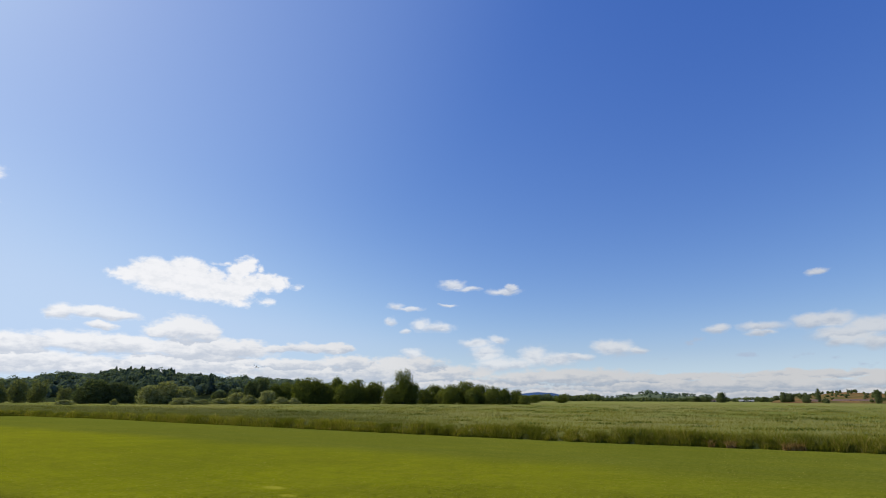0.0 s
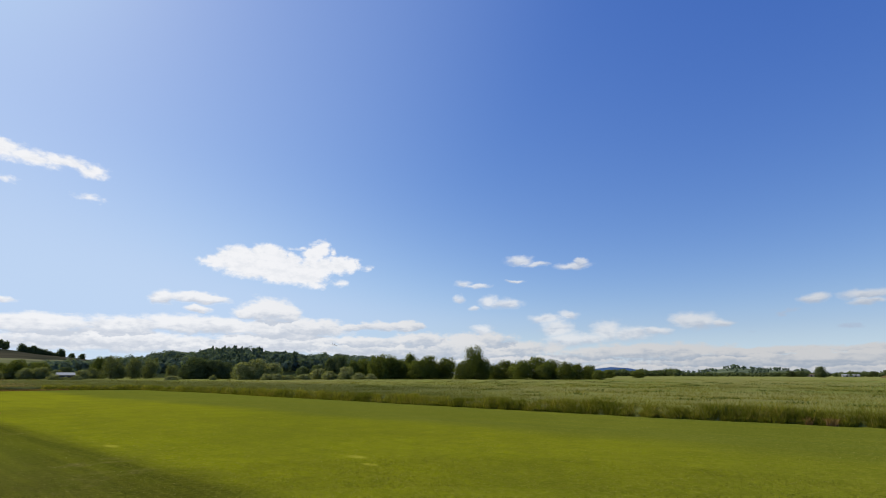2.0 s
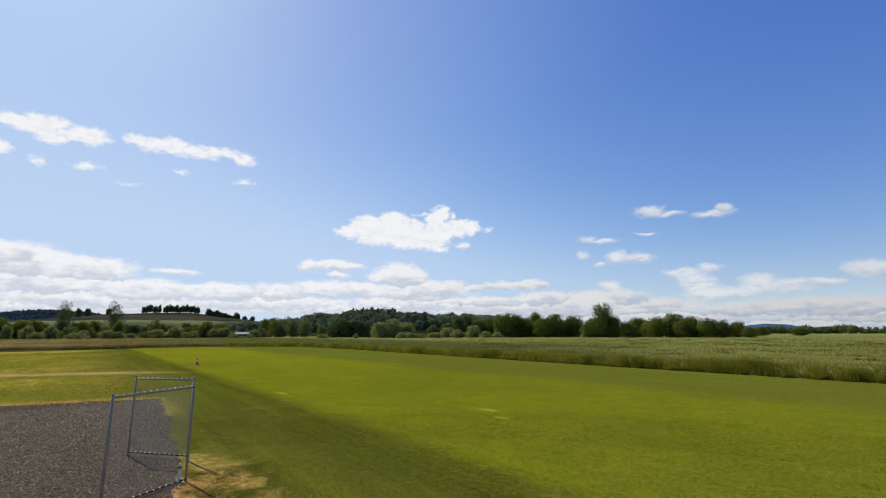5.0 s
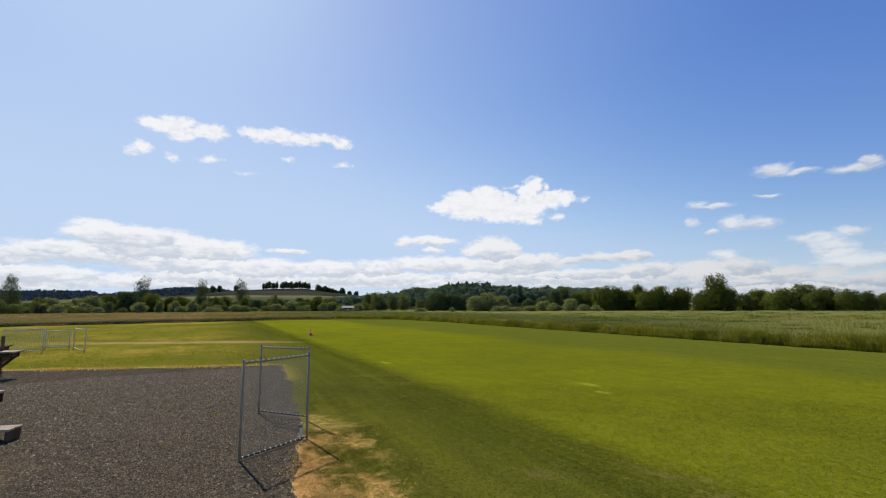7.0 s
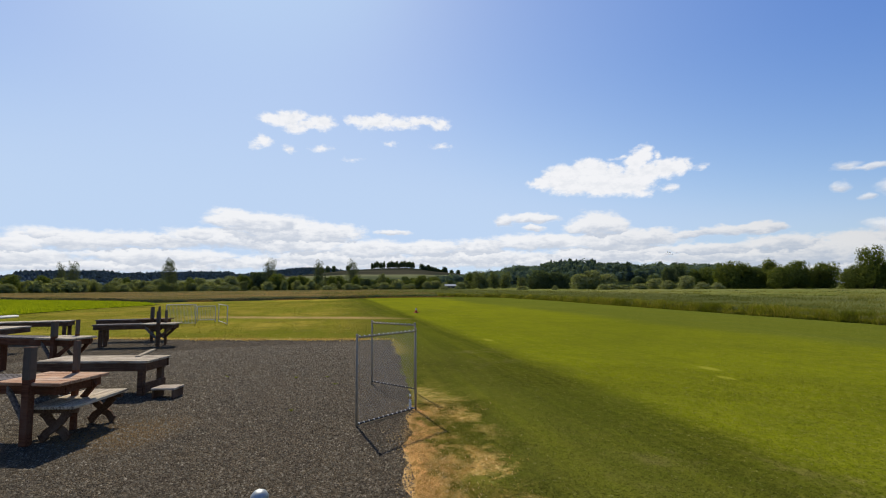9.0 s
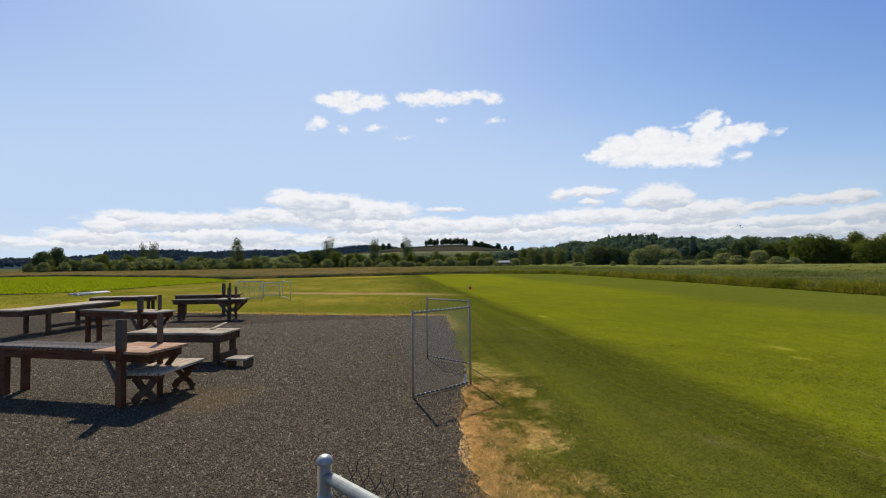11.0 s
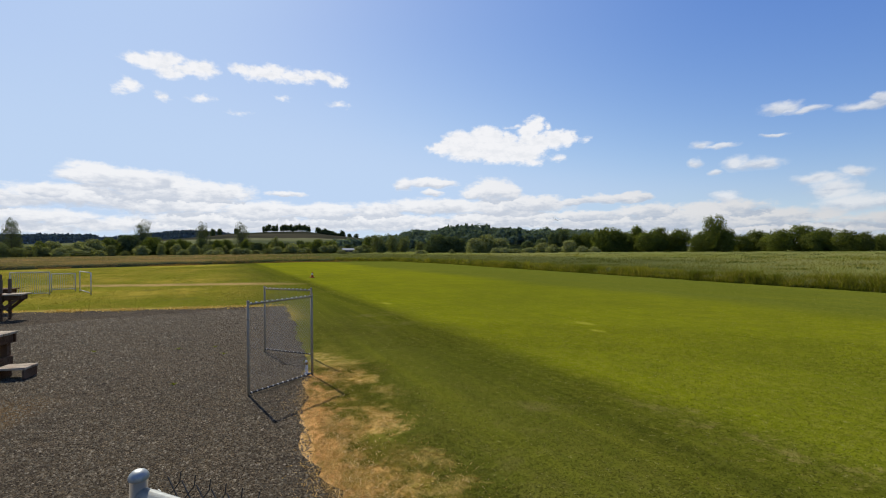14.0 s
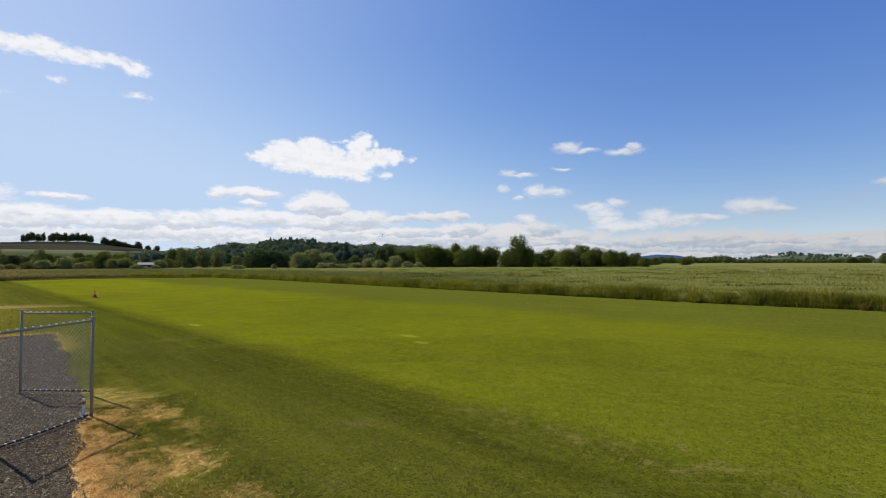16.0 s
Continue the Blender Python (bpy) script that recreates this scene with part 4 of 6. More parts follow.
def make_turf():
    """Short blades of the strip, thinning out with distance; straw at the edge of the gravel."""
    for n, r0, r1, power, size in ((230000, 2.4, 12.0, 1.35, 1.0), (230000, 9.0, 38.0, 1.2, 1.25)):
        r = r0 + (r1 - r0) * rng.uniform(0, 1, n) ** power
        az = np.radians(rng.uniform(-47, 68 if r1 < 20 else 99, n))
        x, y = -r * np.sin(az), r * np.cos(az)
        s = x * OFF[0] + y * OFF[1]
        q = x * RUN[0] + y * RUN[1]
        ok = (s > np.interp(q, RIM_Q, RIM_S) + 0.1 * patchy(np.stack([x, y], 1), 1.6, 3.0)) & inside(x, y, LAWN_EDGE + LAWN_WEST) & ~inside(x, y, GRAVEL_EDGE)
        xy, r = np.stack([x[ok], y[ok]], 1), r[ok]
        h = (0.004 + 0.005 * rng.uniform(0, 1, len(xy)) + 0.005 * np.clip(patchy(xy, 1.2, 9.0), 0, 1)) * size * 0.5
        stuff("turf", even(blades("turf", xy, h, (0.004 + 0.0008 * r) * size, 10.0, BLADES, 0.001, False, 0.6), 5, 0.35), "short mown grass blades, green with straw patches", "grass")
    n = 60000
    q = rng.uniform(0.5, 7.6, n)
    s = np.interp(q, RIM_Q, RIM_S) + np.abs(rng.normal(0, 0.6, n))
    xy = np.stack([q * RUN[0] + s * OFF[0], q * RUN[1] + s * OFF[1]], 1)
    keep = patchy(xy, 1.1, 13.0) > -0.30
    xy = xy[keep] + rng.normal(0, 0.06, (keep.sum(), 2))
    stuff("straw_grass", even(blades("straw_grass", xy, rng.uniform(0.006, 0.018, len(xy)), 0.006, 4.0, BLADES, 0.001, True, 0.5), 6, 0.4), "dry straw-coloured grass along the gravel", "grass")
    # longer grass between the yard and the reeds
    n = 130000
    r = 13.0 + 50.0 * rng.uniform(0, 1, n) ** 1.5
    az = np.radians(rng.uniform(46, 99, n))
    x, y = -r * np.sin(az), r * np.cos(az)
    s = x * OFF[0] + y * OFF[1]
    bare = np.abs(0.63 * x - 0.777 * y + 27.2) + np.where((y > 8.0) & (y < 17.0), 0.0, 9.0)
    thin = np.clip((r - 13.0) / 9.0, 0, 1) * np.clip((3.4 - s) / 3.0, 0, 1) * np.clip((bare - 0.6) / 1.0, 0.1, 1)
    ok = inside(x, y, LAWN_EDGE + LAWN_WEST) & ~inside(x, y, GRAVEL_EDGE) & (rng.uniform(0, 1, n) < thin)
    xy, r = np.stack([x[ok], y[ok]], 1), r[ok]
    h = np.clip(0.022 + 0.012 * rng.standard_normal(len(xy)) + 0.03 * patchy(xy, 0.5, 33.0), 0.008, 0.07)
    stuff("rough_grass", blades("rough_grass", xy, h, 0.006 + 0.0009 * r, 1.6, BLADES, 0.0, False), "rough yellow-green grass between the yard and the reeds", "grass")
    # tufts along the far rim of the yard
    rim = [p for p in GRAVEL_EDGE if p[0] < -13.0 and p[1] > -3.0]
    xy = np.concatenate([np.linspace(u, v, 1400) for u, v in zip(rim, rim[1:])])
    xy += rng.normal(0, 0.20, xy.shape)
    keep = rng.uniform(-0.3, 0.6, len(xy)) < patchy(xy, 0.8, 27.0)
    xy = xy[keep]
    stuff("rim_grass", blades("rim_grass", xy, rng.uniform(0.02, 0.07, len(xy)), 0.014, 1.0, STRAW, 0.004, True), "yellow dry grass tufts along the rim of the gravel", "grass")


def make_straw():
    """Long dry blades that lie over the rim of the gravel."""
    n = 24000
    q = 1.5 + 5.8 * rng.uniform(0, 1, n) ** 1.3
    s = np.interp(q, RIM_Q, RIM_S) + rng.normal(0.22, 0.19, n)
    xy = np.stack([q * RUN[0] + s * OFF[0], q * RUN[1] + s * OFF[1]], 1)
    lush = patchy(xy, 1.3, 17.0)
    keep = rng.uniform(-0.3, 0.3, n) < lush + 0.02
    far = rng.uniform(0, 1, n) < 0.14
    xy[far] += np.array(OFF) * rng.uniform(0.1, 0.8, (far.sum(), 1))
    keep &= ~far | (lush > 0.12)
    xy = xy[keep]
    stuff("dry_straw", even(blades("dry_straw", xy, rng.uniform(0.007, 0.020, len(xy)), 0.005, 3.4, STRAW, 0.004, True, 0.5), 9, 0.4), "pale dry straw lying along the rim of the gravel", "grass")


def make_stones():
    """Loose stones on the gravel, the nearer part of the yard."""
    n = 110000
    r = 2.2 + 14.0 * rng.uniform(0, 1, n) ** 1.1
    az = np.radians(rng.uniform(38, 100, n))
    x, y = -r * np.sin(az), r * np.cos(az)
    ok = inside(x, y, GRAVEL_EDGE)
    x, y, r = x[ok], y[ok], r[ok]
    n = len(x)
    size = (0.004 + 0.009 * rng.uniform(0, 1, n) ** 2.0) * (1 + 0.07 * r)
    shape = np.array([(1, 0, 0), (-0.5, 0.87, 0), (-0.5, -0.87, 0), (0.1, 0.1, 0.75)])
    yaw = rng.uniform(0, 6.28, n)
    c, s_ = np.cos(yaw), np.sin(yaw)
    vx = shape[None, :, 0] * c[:, None] - shape[None, :, 1] * s_[:, None]
    vy = shape[None, :, 0] * s_[:, None] + shape[None, :, 1] * c[:, None]
    co = np.stack([x[:, None] + vx * size[:, None], y[:, None] + vy * size[:, None], 0.008 + shape[None, :, 2] * size[:, None]], 2).reshape(-1, 3)
    tri = (np.arange(n)[:, None] * 4 + np.array([[0, 1, 3, 1, 2, 3, 2, 0, 3]])).reshape(-1)
    stuff("loose_stone", quick_mesh("loose_stone", co, tri, 3, STONES), "loose crushed dark stones lying on the yard", "gravel")


make_turf()
make_straw()
make_stones()


def weed(x, y, size, seed):
    """A small tuft growing through the gravel: blades from one root plate."""
    g = np.random.default_rng(seed)
    bm = bmesh.new()
    ring = [bm.verts.new((0.012 * math.cos(j * 0.785), 0.012 * math.sin(j * 0.785), 0.0)) for j in range(8)]
    bm.faces.new(ring)
    for i in range(26):
        base, nxt = ring[i % 8], ring[(i + 1) % 8]
        ang, out = g.uniform(0, 6.28), g.uniform(0.5, 1.6) * size
        bm.faces.new((base, nxt, bm.verts.new((out * math.cos(ang), out * math.sin(ang), g.uniform(0.012, 0.05)))))
    me = bpy.data.meshes.new("weed")
    bm.to_mesh(me)
    bm.free()
    me.materials.append(TALL_GRASS)
    ob = new("weed", me)
    ob.location = (x, y, 0.012)
    tagged(ob, "small yellow-green weed growing through the gravel", "weed", "weeds in the gravel")


for i, (x, y, size) in enumerate(((-9.3, 4.4, 0.09), (-8.15, 4.66, 0.06), (-8.9, 4.9, 0.05), (-6.9, 3.2, 0.04), (-10.4, 3.4, 0.05))):
    weed(x, y, size, 70 + i)


# ---- trees ----
def leaf_cloud(places, outward, size, seed):
    """Small bent leaf clumps at places, turned mostly outward: arrays for one mesh."""
    g = np.random.default_rng(seed)
    n = len(places)
    nrm = outward + g.normal(0, 0.38, (n, 3))
    nrm /= np.linalg.norm(nrm, axis=1)[:, None] + 1e-9
    a = np.cross(nrm, g.normal(0, 1, (n, 3)))
    a /= np.linalg.norm(a, axis=1)[:, None] + 1e-9
    b = np.cross(nrm, a)
    s = size * g.uniform(0.5, 1.4, n)[:, None]
    k1, k2 = g.uniform(0.6, 1.2, (n, 1)), g.uniform(-0.5, 0.5, (n, 1))
    co = np.stack([places - a * s - b * s * 0.5, places + a * s * k1 - b * s * 0.5, places + b * s * 1.1 + a * s * k2], 1).reshape(-1, 3)
    tri = np.arange(3 * n)
    return co, tri


def leaf_mesh(name, cloud, mat):
    """Leaf clumps as one mesh."""
    co, tri = cloud
    return quick_mesh(name, co, tri, 3, mat)


def crown_mesh(name, seed, leaves, lobes, leaf, mat, low=0.12, taper=0.75, open_=0.0, spread=0.30):
    """A crown one metre high and wide, of lobes covered with leaf clumps."""
    g = np.random.default_rng(seed)
    centres, radii = [], []
    for i in range(lobes):
        h = low + (0.90 - low) * (i + g.uniform(0.2, 0.8)) / lobes
        prof = 1.0 - taper * abs((h - 0.42) / 0.58) ** 1.6
        ang, rad = i * 2.4 + g.uniform(-0.5, 0.5), spread * prof * g.uniform(0.5, 1.0)
        centres.append((rad * math.cos(ang), rad * math.sin(ang), h))
        radii.append((0.22 * prof + 0.05) * g.uniform(0.55, 1.25) * (1.0 - 0.35 * open_))
    for i in range(lobes // 5):
        # sprays that break the outline
        ang, h = g.uniform(0, 6.28), g.uniform(0.35, 0.95)
        prof = 1.0 - taper * abs((h - 0.42) / 0.58) ** 1.6
        rad = (spread + 0.10) * prof * g.uniform(0.7, 1.2)
        centres.append((rad * math.cos(ang), rad * math.sin(ang), h))
        radii.append(g.uniform(0.06, 0.12))
    lobes = len(centres)
    centres, radii = np.array(centres), np.array(radii)
    w = radii ** 2
    pick = g.choice(lobes, leaves, p=w / w.sum())
    d = g.normal(0, 1, (leaves, 3))
    d /= np.linalg.norm(d, axis=1)[:, None]
    r = radii[pick] * (0.62 + 0.45 * g.uniform(0, 1, leaves) ** 0.6)
    p = centres[pick] + d * r[:, None] * np.array([1.0, 1.0, 0.8])
    p[:, 2] = np.clip(p[:, 2], 0.02, 1.04)
    body = p - np.array([0.0, 0.0, 0.40])
    return leaf_mesh(name, leaf_cloud(p, d + 0.9 * body + np.array([0, 0, 0.25]), leaf, seed + 1), mat), centres


def trunk_mesh(name, centres, mat, thick=0.035):
    bm = bmesh.new()
    tube(bm, [(0, 0, -0.03), (0.008, 0.004, 0.2), (-0.006, 0.01, 0.5), (0.0, 0.0, 0.82)], [thick, thick * 0.8, thick * 0.5, thick * 0.15], 7)
    for c in centres[:: max(1, len(centres) // 7)]:
        z = max(0.12, c[2] * 0.55)
        tube(bm, [(0, 0, z), tuple(Vector(c) * 0.55 + Vector((0, 0, z)) * 0.45), tuple(c)], [thick * 0.4, thick * 0.28, thick * 0.1], 5)
    me = bpy.data.meshes.new(name)
    bm.to_mesh(me)
    bm.free()
    me.materials.append(mat)
    return me


KINDS = {}


def add_kind(kind, count, maker):
    KINDS[kind] = []
    for i in range(count):
        crown, centres = maker(i)
        KINDS[kind].append((crown, trunk_mesh("trunk", centres, BARK)))


add_kind("broad", 6, lambda i: crown_mesh("crown", 100 + i, 6400, 30, 0.025, LEAF, 0.08, 0.62))
add_kind("dark", 3, lambda i: crown_mesh("crown", 200 + i, 6400, 26, 0.027, LEAF_DARK, 0.07, 0.6))
add_kind("tall", 1, lambda i: crown_mesh("crown", 815, 6000, 34, 0.021, LEAF, 0.20, 0.30, 0.50, 0.33))
add_kind("raised", 3, lambda i: crown_mesh("crown", 830 + i, 2000, 18, 0.042, LEAF_DARK, 0.36, 0.55, 0.0, 0.30))
add_kind("open", 4, lambda i: crown_mesh("crown", 300 + i, 4200, 24, 0.017, OPEN_LEAF, 0.20, 0.45, 0.7, 0.34))
add_kind("willow", 4, lambda i: crown_mesh("crown", 400 + i, 5600, 34, 0.027, WILLOW, 0.06, 0.7))
add_kind("airy", 4, lambda i: crown_mesh("crown", 700 + i, 4600, 24, 0.022, AIRY, 0.10, 0.55, 0.5, 0.34))
add_kind("poplar", 1, lambda i: crown_mesh("crown", 860, 2600, 24, 0.035, LEAF_DARK, 0.06, 0.5, 0.0, 0.30))
add_kind("bush", 3, lambda i: crown_mesh("crown", 500 + i, 2200, 20, 0.048, WILLOW, 0.05, 0.8, 0.0, 0.36))
LABELS = {
    "raised": ("tree with a bare trunk and a raised dark crown", "tree"),
    "poplar": ("tall narrow poplar with a dense dark crown", "tree"),
    "tall": ("tall broadleaf tree with an uneven green crown", "tree"),
    "broad": ("broadleaf tree with a full green crown in the tree belt", "tree"),
    "dark": ("dark green broadleaf tree with a dense rounded crown", "tree"),
    "open": ("tall thin tree with an open, airy crown", "tree"),
    "willow": ("pale green willow with a bushy crown", "tree"),
    "airy": ("small pale green tree with a loose, airy crown", "tree"),
    "bush": ("low rounded grey-green bush at the field edge", "bush"),
}
planted = {"n": 0}


def plant(kind, az, d, h, w, z=0.0, label=""):
    """One tree at a bearing and distance, h high and w wide."""
    i = planted["n"] = planted["n"] + 1
    crown, trunk = KINDS[kind][i % len(KINDS[kind])]
    text, cat = LABELS[kind]
    root = thing("bush" if kind == "bush" else "tree", Matrix.Translation(at_bearing(az, d, z)) @ pose(0, 0, 0, 0, 0, i * 77) @ Matrix.Diagonal((w, w, h, 1)), label or text, cat,
                 "bushes at the field edge" if kind == "bush" else "trees along the fields")
    for name, me in (("trunk", trunk), ("crown", crown)):
        ob = new(name, me)
        ob.parent = root
    return root


# bearing, height, width: the belt behind the meadow
BELT = ((16.0, 8.1, 8.0), (14.7, 7.9, 8.0), (12.3, 8.7, 6.2), (11.2, 6.6, 7.6), (10.1, 7.9, 6.8), (7.9, 7.3, 7.6), (6.2, 5.4, 5.4), (2.3, 5.1, 6.2), (0.9, 6.5, 7.6), (-0.9, 6.5, 7.2),
        (-2.7, 7.4, 8.4), (-4.4, 6.5, 7.0), (-5.9, 5.8, 6.8), (-7.2, 5.2, 5.6), (-8.5, 4.9, 5.4), (-9.5, 3.3, 4.2), (13.4, 6.4, 7.0), (9.0, 6.0, 6.4), (-3.5, 5.6, 6.0), (0.0, 5.2, 5.6))
for i, (az, h, w) in enumerate(BELT):
    plant("broad", az, 150 + (i % 3) * 4, h, w)
plant("tall", 4.65, 148, 10.7, 6.4, label="tallest tree of the belt, with an uneven open crown")
plant("broad", 4.9, 149, 5.6, 6.0)
plant("broad", 5.7, 149, 6.4, 5.6)
plant("broad", 3.6, 149, 6.8, 6.0)
for az, h, w, kind in ((17.8, 7.5, 7.0, "broad"), (18.9, 6.6, 7.0, "broad"), (20.5, 8.7, 6.0, "dark"), (21.6, 7.9, 5.0, "dark"), (36.4, 5.4, 6.0, "dark"), (35.5, 7.4, 9.6, "dark"),
                       (33.9, 6.9, 8.0, "dark"), (32.8, 5.8, 6.6, "dark"), (23.0, 5.2, 6.0, "dark"), (24.6, 4.6, 6.0, "dark")):
    plant(kind, az, 172, h, w)
for az, h, w in ((31.0, 5.6, 7.2), (29.5, 6.3, 8.2), (27.9, 5.2, 7.0), (22.9, 3.7, 6.4), (19.8, 4.5, 5.2)):
    plant("willow", az, 150, h, w)
for az, h, w in ((28.5, 2.1, 3.3), (27.4, 2.1, 4.0), (33.9, 1.8, 1.6), (24.5, 2.1, 4.2), (26.1, 1.7, 3.6), (21.7, 2.9, 4.4), (37.7, 1.6, 4.0), (18.3, 2.4, 4.0), (16.9, 2.2, 3.4)):
    plant("bush", az, 140, h, w)
# the western treeline
WEST_A = ((94.6, 7.4, 7.0, "dark"), (93.6, 8.6, 6.4, "dark"), (92.9, 4.9, 8.4, "willow"), (91.3, 5.1, 6.0, "willow"), (90.2, 6.2, 5.8, "broad"), (89.3, 4.2, 5.0, "willow"), (88.0, 6.4, 6.0, "broad"),
          (86.7, 11.0, 3.9, "open"), (85.8, 11.0, 4.4, "open"), (86.9, 5.5, 6.6, "willow"), (85.1, 5.5, 6.8, "willow"), (84.4, 4.9, 6.2, "willow"), (82.4, 5.4, 5.6, "willow"),
          (81.6, 5.6, 4.8, "broad"), (80.8, 5.1, 5.4, "willow"), (79.5, 4.5, 6.0, "willow"), (78.8, 5.1, 6.8, "willow"), (77.8, 13.2, 6.0, "open"), (77.7, 6.6, 5.8, "broad"))
WEST_B = ((76.6, 4.1, 5.0, "willow"), (75.9, 5.6, 4.2, "broad"), (75.0, 5.6, 6.4, "willow"), (73.9, 4.4, 6.4, "willow"), (73.0, 5.6, 7.6, "willow"), (71.8, 6.2, 8.6, "willow"),
          (70.6, 6.7, 8.6, "broad"), (69.1, 8.3, 11.0, "dark"), (67.8, 13.8, 7.0, "open"), (66.9, 7.1, 8.0, "broad"), (65.2, 6.2, 7.0, "broad"), (64.3, 6.7, 6.0, "broad"),
          (62.3, 13.4, 6.0, "open"), (62.4, 6.6, 4.4, "dark"), (60.8, 6.4, 4.4, "broad"), (59.9, 6.6, 5.4, "broad"), (58.3, 13.8, 6.6, "open"), (58.0, 6.6, 3.8, "broad"))
WEST_C = ((54.8, 7.5, 4.6, "airy"), (52.7, 4.1, 4.0, "broad"), (51.7, 4.6, 7.4, "broad"), (50.0, 6.4, 6.2, "broad"), (48.4, 5.7, 6.2, "broad"), (46.5, 4.6, 5.0, "dark"),
          (44.0, 8.0, 6.4, "broad"), (43.0, 8.2, 7.0, "airy"), (41.2, 8.0, 6.6, "airy"), (39.7, 7.8, 7.0, "airy"), (37.8, 5.4, 6.0, "airy"), (42.3, 4.6, 5.0, "airy"))
for i, (az, h, w, kind) in enumerate(WEST_A + WEST_B + WEST_C):
    plant(kind, az, 196 + (i % 4) * 5, h, w)
g = random.Random(11)
az = 44.5
while az < 96.0:
    plant(g.choice(("bush", "willow", "willow", "airy")), az, g.uniform(176, 205), g.uniform(2.2, 4.6), g.uniform(3.4, 6.2))
    az += g.uniform(0.4, 1.1)


# ---- hills ----
def ridge(name, d0, d1, profile, mat, label, rows=8, rough=0.0, seed=1.0):
    """A long hill: its crest at d1 by bearing and height, its foot at d0."""
    az0, az1 = profile[0][0], profile[-1][0]
    bearings, heights = [p[0] for p in profile], [p[1] for p in profile]
    n = max(24, int(abs(az1 - az0) * 3))
    verts, faces = [], []
    for i in range(n + 1):
        az = az0 + (az1 - az0) * i / n
        e = float(np.interp(az, bearings, heights)) if az1 > az0 else float(np.interp(-az, [-b for b in bearings], heights))
        for j in range(rows + 3):
            f = j / rows
            d = d0 + (d1 - d0) * f
            top = EYE[2] + d1 * math.tan(radians(e))
            z = top * min(1.0, f) ** 0.8 if f <= 1.0 else top * (1.0 - (f - 1.0) * 2.5)
            v = at_bearing(az, d, z)
            v.z += rough * noise.noise(Vector((v.x * 0.012, v.y * 0.012, seed))) * min(1.0, f * 2) if 0 < f < 1 else 0.0
            verts.append(v)
    m = rows + 3
    for i in range(n):
        for j in range(m - 1):
            a = i * m + j
            faces.append((a, a + 1, a + m + 1, a + m))
    ob = new(name, sheet(name, verts, faces, mat, smooth=True))
    return tagged(ob, label, "hill", kind="structure")


def crest_height(profile, az, d1):
    b, h = zip(*sorted(profile))
    return EYE[2] + d1 * math.tan(radians(float(np.interp(az, b, h))))


def forest(name, count, d0, d1, profile, height, leaf, per, conifers, mat, label, seed, firs=(-180.0, 180.0)):
    """Woods that nobody could count, over a hillside: crowns of leaf clumps."""
    g = np.random.default_rng(seed)
    b, h = zip(*sorted(profile))
    az = g.uniform(b[0], b[-1], count)
    f = g.uniform(0.0, 1.0, count) ** 0.7
    crest = EYE[2] + d1 * np.tan(np.radians(np.interp(az, b, h)))
    f[: count // 3] = g.uniform(0.88, 1.0, count // 3)
    d = d0 + (d1 - d0) * f
    z = crest * f ** 0.8
    stand = 0.5 + 0.5 * np.sin(az * 2.1 + 1.3 * np.sin(az * 0.9)) * np.sin(d * 0.045)
    size = height * (g.uniform(0.55, 0.95, count) + 0.35 * stand)
    point = (g.uniform(0, 1, count) < conifers) & (az > firs[0]) & (az < firs[1])
    size = np.where(point, size * 1.12, size)
    base = np.stack([-d * np.sin(np.radians(az)), d * np.cos(np.radians(az)), z - 0.5], 1)
    u = g.normal(0, 1, (count, per, 3))
    u /= np.linalg.norm(u, axis=2)[:, :, None]
    # each broad crown is a few lumps
    lump = g.integers(0, 5, (count, per))
    lc = g.uniform(-1, 1, (count, 5, 3)) * np.array([0.24, 0.24, 0.20]) + np.array([0, 0, 0.58])
    lr = g.uniform(0.20, 0.34, (count, 5))
    rows = np.arange(count)[:, None]
    rad = lr[rows, lump] * (0.85 + 0.2 * g.uniform(0, 1, (count, per)))
    broad = lc[rows, lump] + u * rad[:, :, None]
    hh = 0.06 + 0.96 * g.uniform(0, 1, (count, per)) ** 1.3
    ang = g.uniform(0, 2 * np.pi, (count, per))
    rc = 0.24 * (1.04 - hh) ** 0.85 * g.uniform(0.6, 1.05, (count, per))
    fir = np.stack([rc * np.cos(ang), rc * np.sin(ang), hh], 2)
    p = np.where(point[:, None, None], fir, broad) * size[:, None, None]
    out = np.where(point[:, None, None], np.stack([np.cos(ang), np.sin(ang), np.full_like(ang, 0.5)], 2), u + 1.2 * (broad - np.array([0, 0, 0.5])) + np.array([0, 0, 0.3]))
    p = (p + base[:, None, :]).reshape(-1, 3)
    return stuff(name, leaf_mesh(name, leaf_cloud(p, out.reshape(-1, 3), leaf, seed + 1), mat), label, "woods")


HILL_A = ((40, 0.2), (42, 0.8), (45.5, 1.45), (48.9, 1.8), (50.3, 2.05), (51.7, 2.2), (54.5, 2.15), (57.2, 2.02), (59.3, 1.9), (62.6, 1.5), (65.3, 1.25), (70, 1.0), (78, 0.7))
ridge("field_hill", 420, 820, HILL_A, HILL, "long low hill with a green field and dark ploughed crest", rough=2.0)
HILL_W = ((10, 0.25), (12, 0.5), (17, 1.0), (21.4, 1.35), (24, 1.3), (28, 1.55), (30.2, 1.95), (34.5, 1.75), (36.2, 1.3), (38.8, 1.35), (40, 0.95), (42, 0.55), (46, 0.2), (48, 0.1))
ridge("wooded_hill", 260, 430, HILL_W, WOODLAND_FLOOR, "wooded hillside behind the meadow", rough=1.0)
forest("hillside_woods", 1000, 255, 430, HILL_W, 7.6, 0.70, 260, 0.30, HAZY_LEAF, "dark mixed woods of broadleaf trees and conifers on the hillside", 41, (25.0, 34.5))
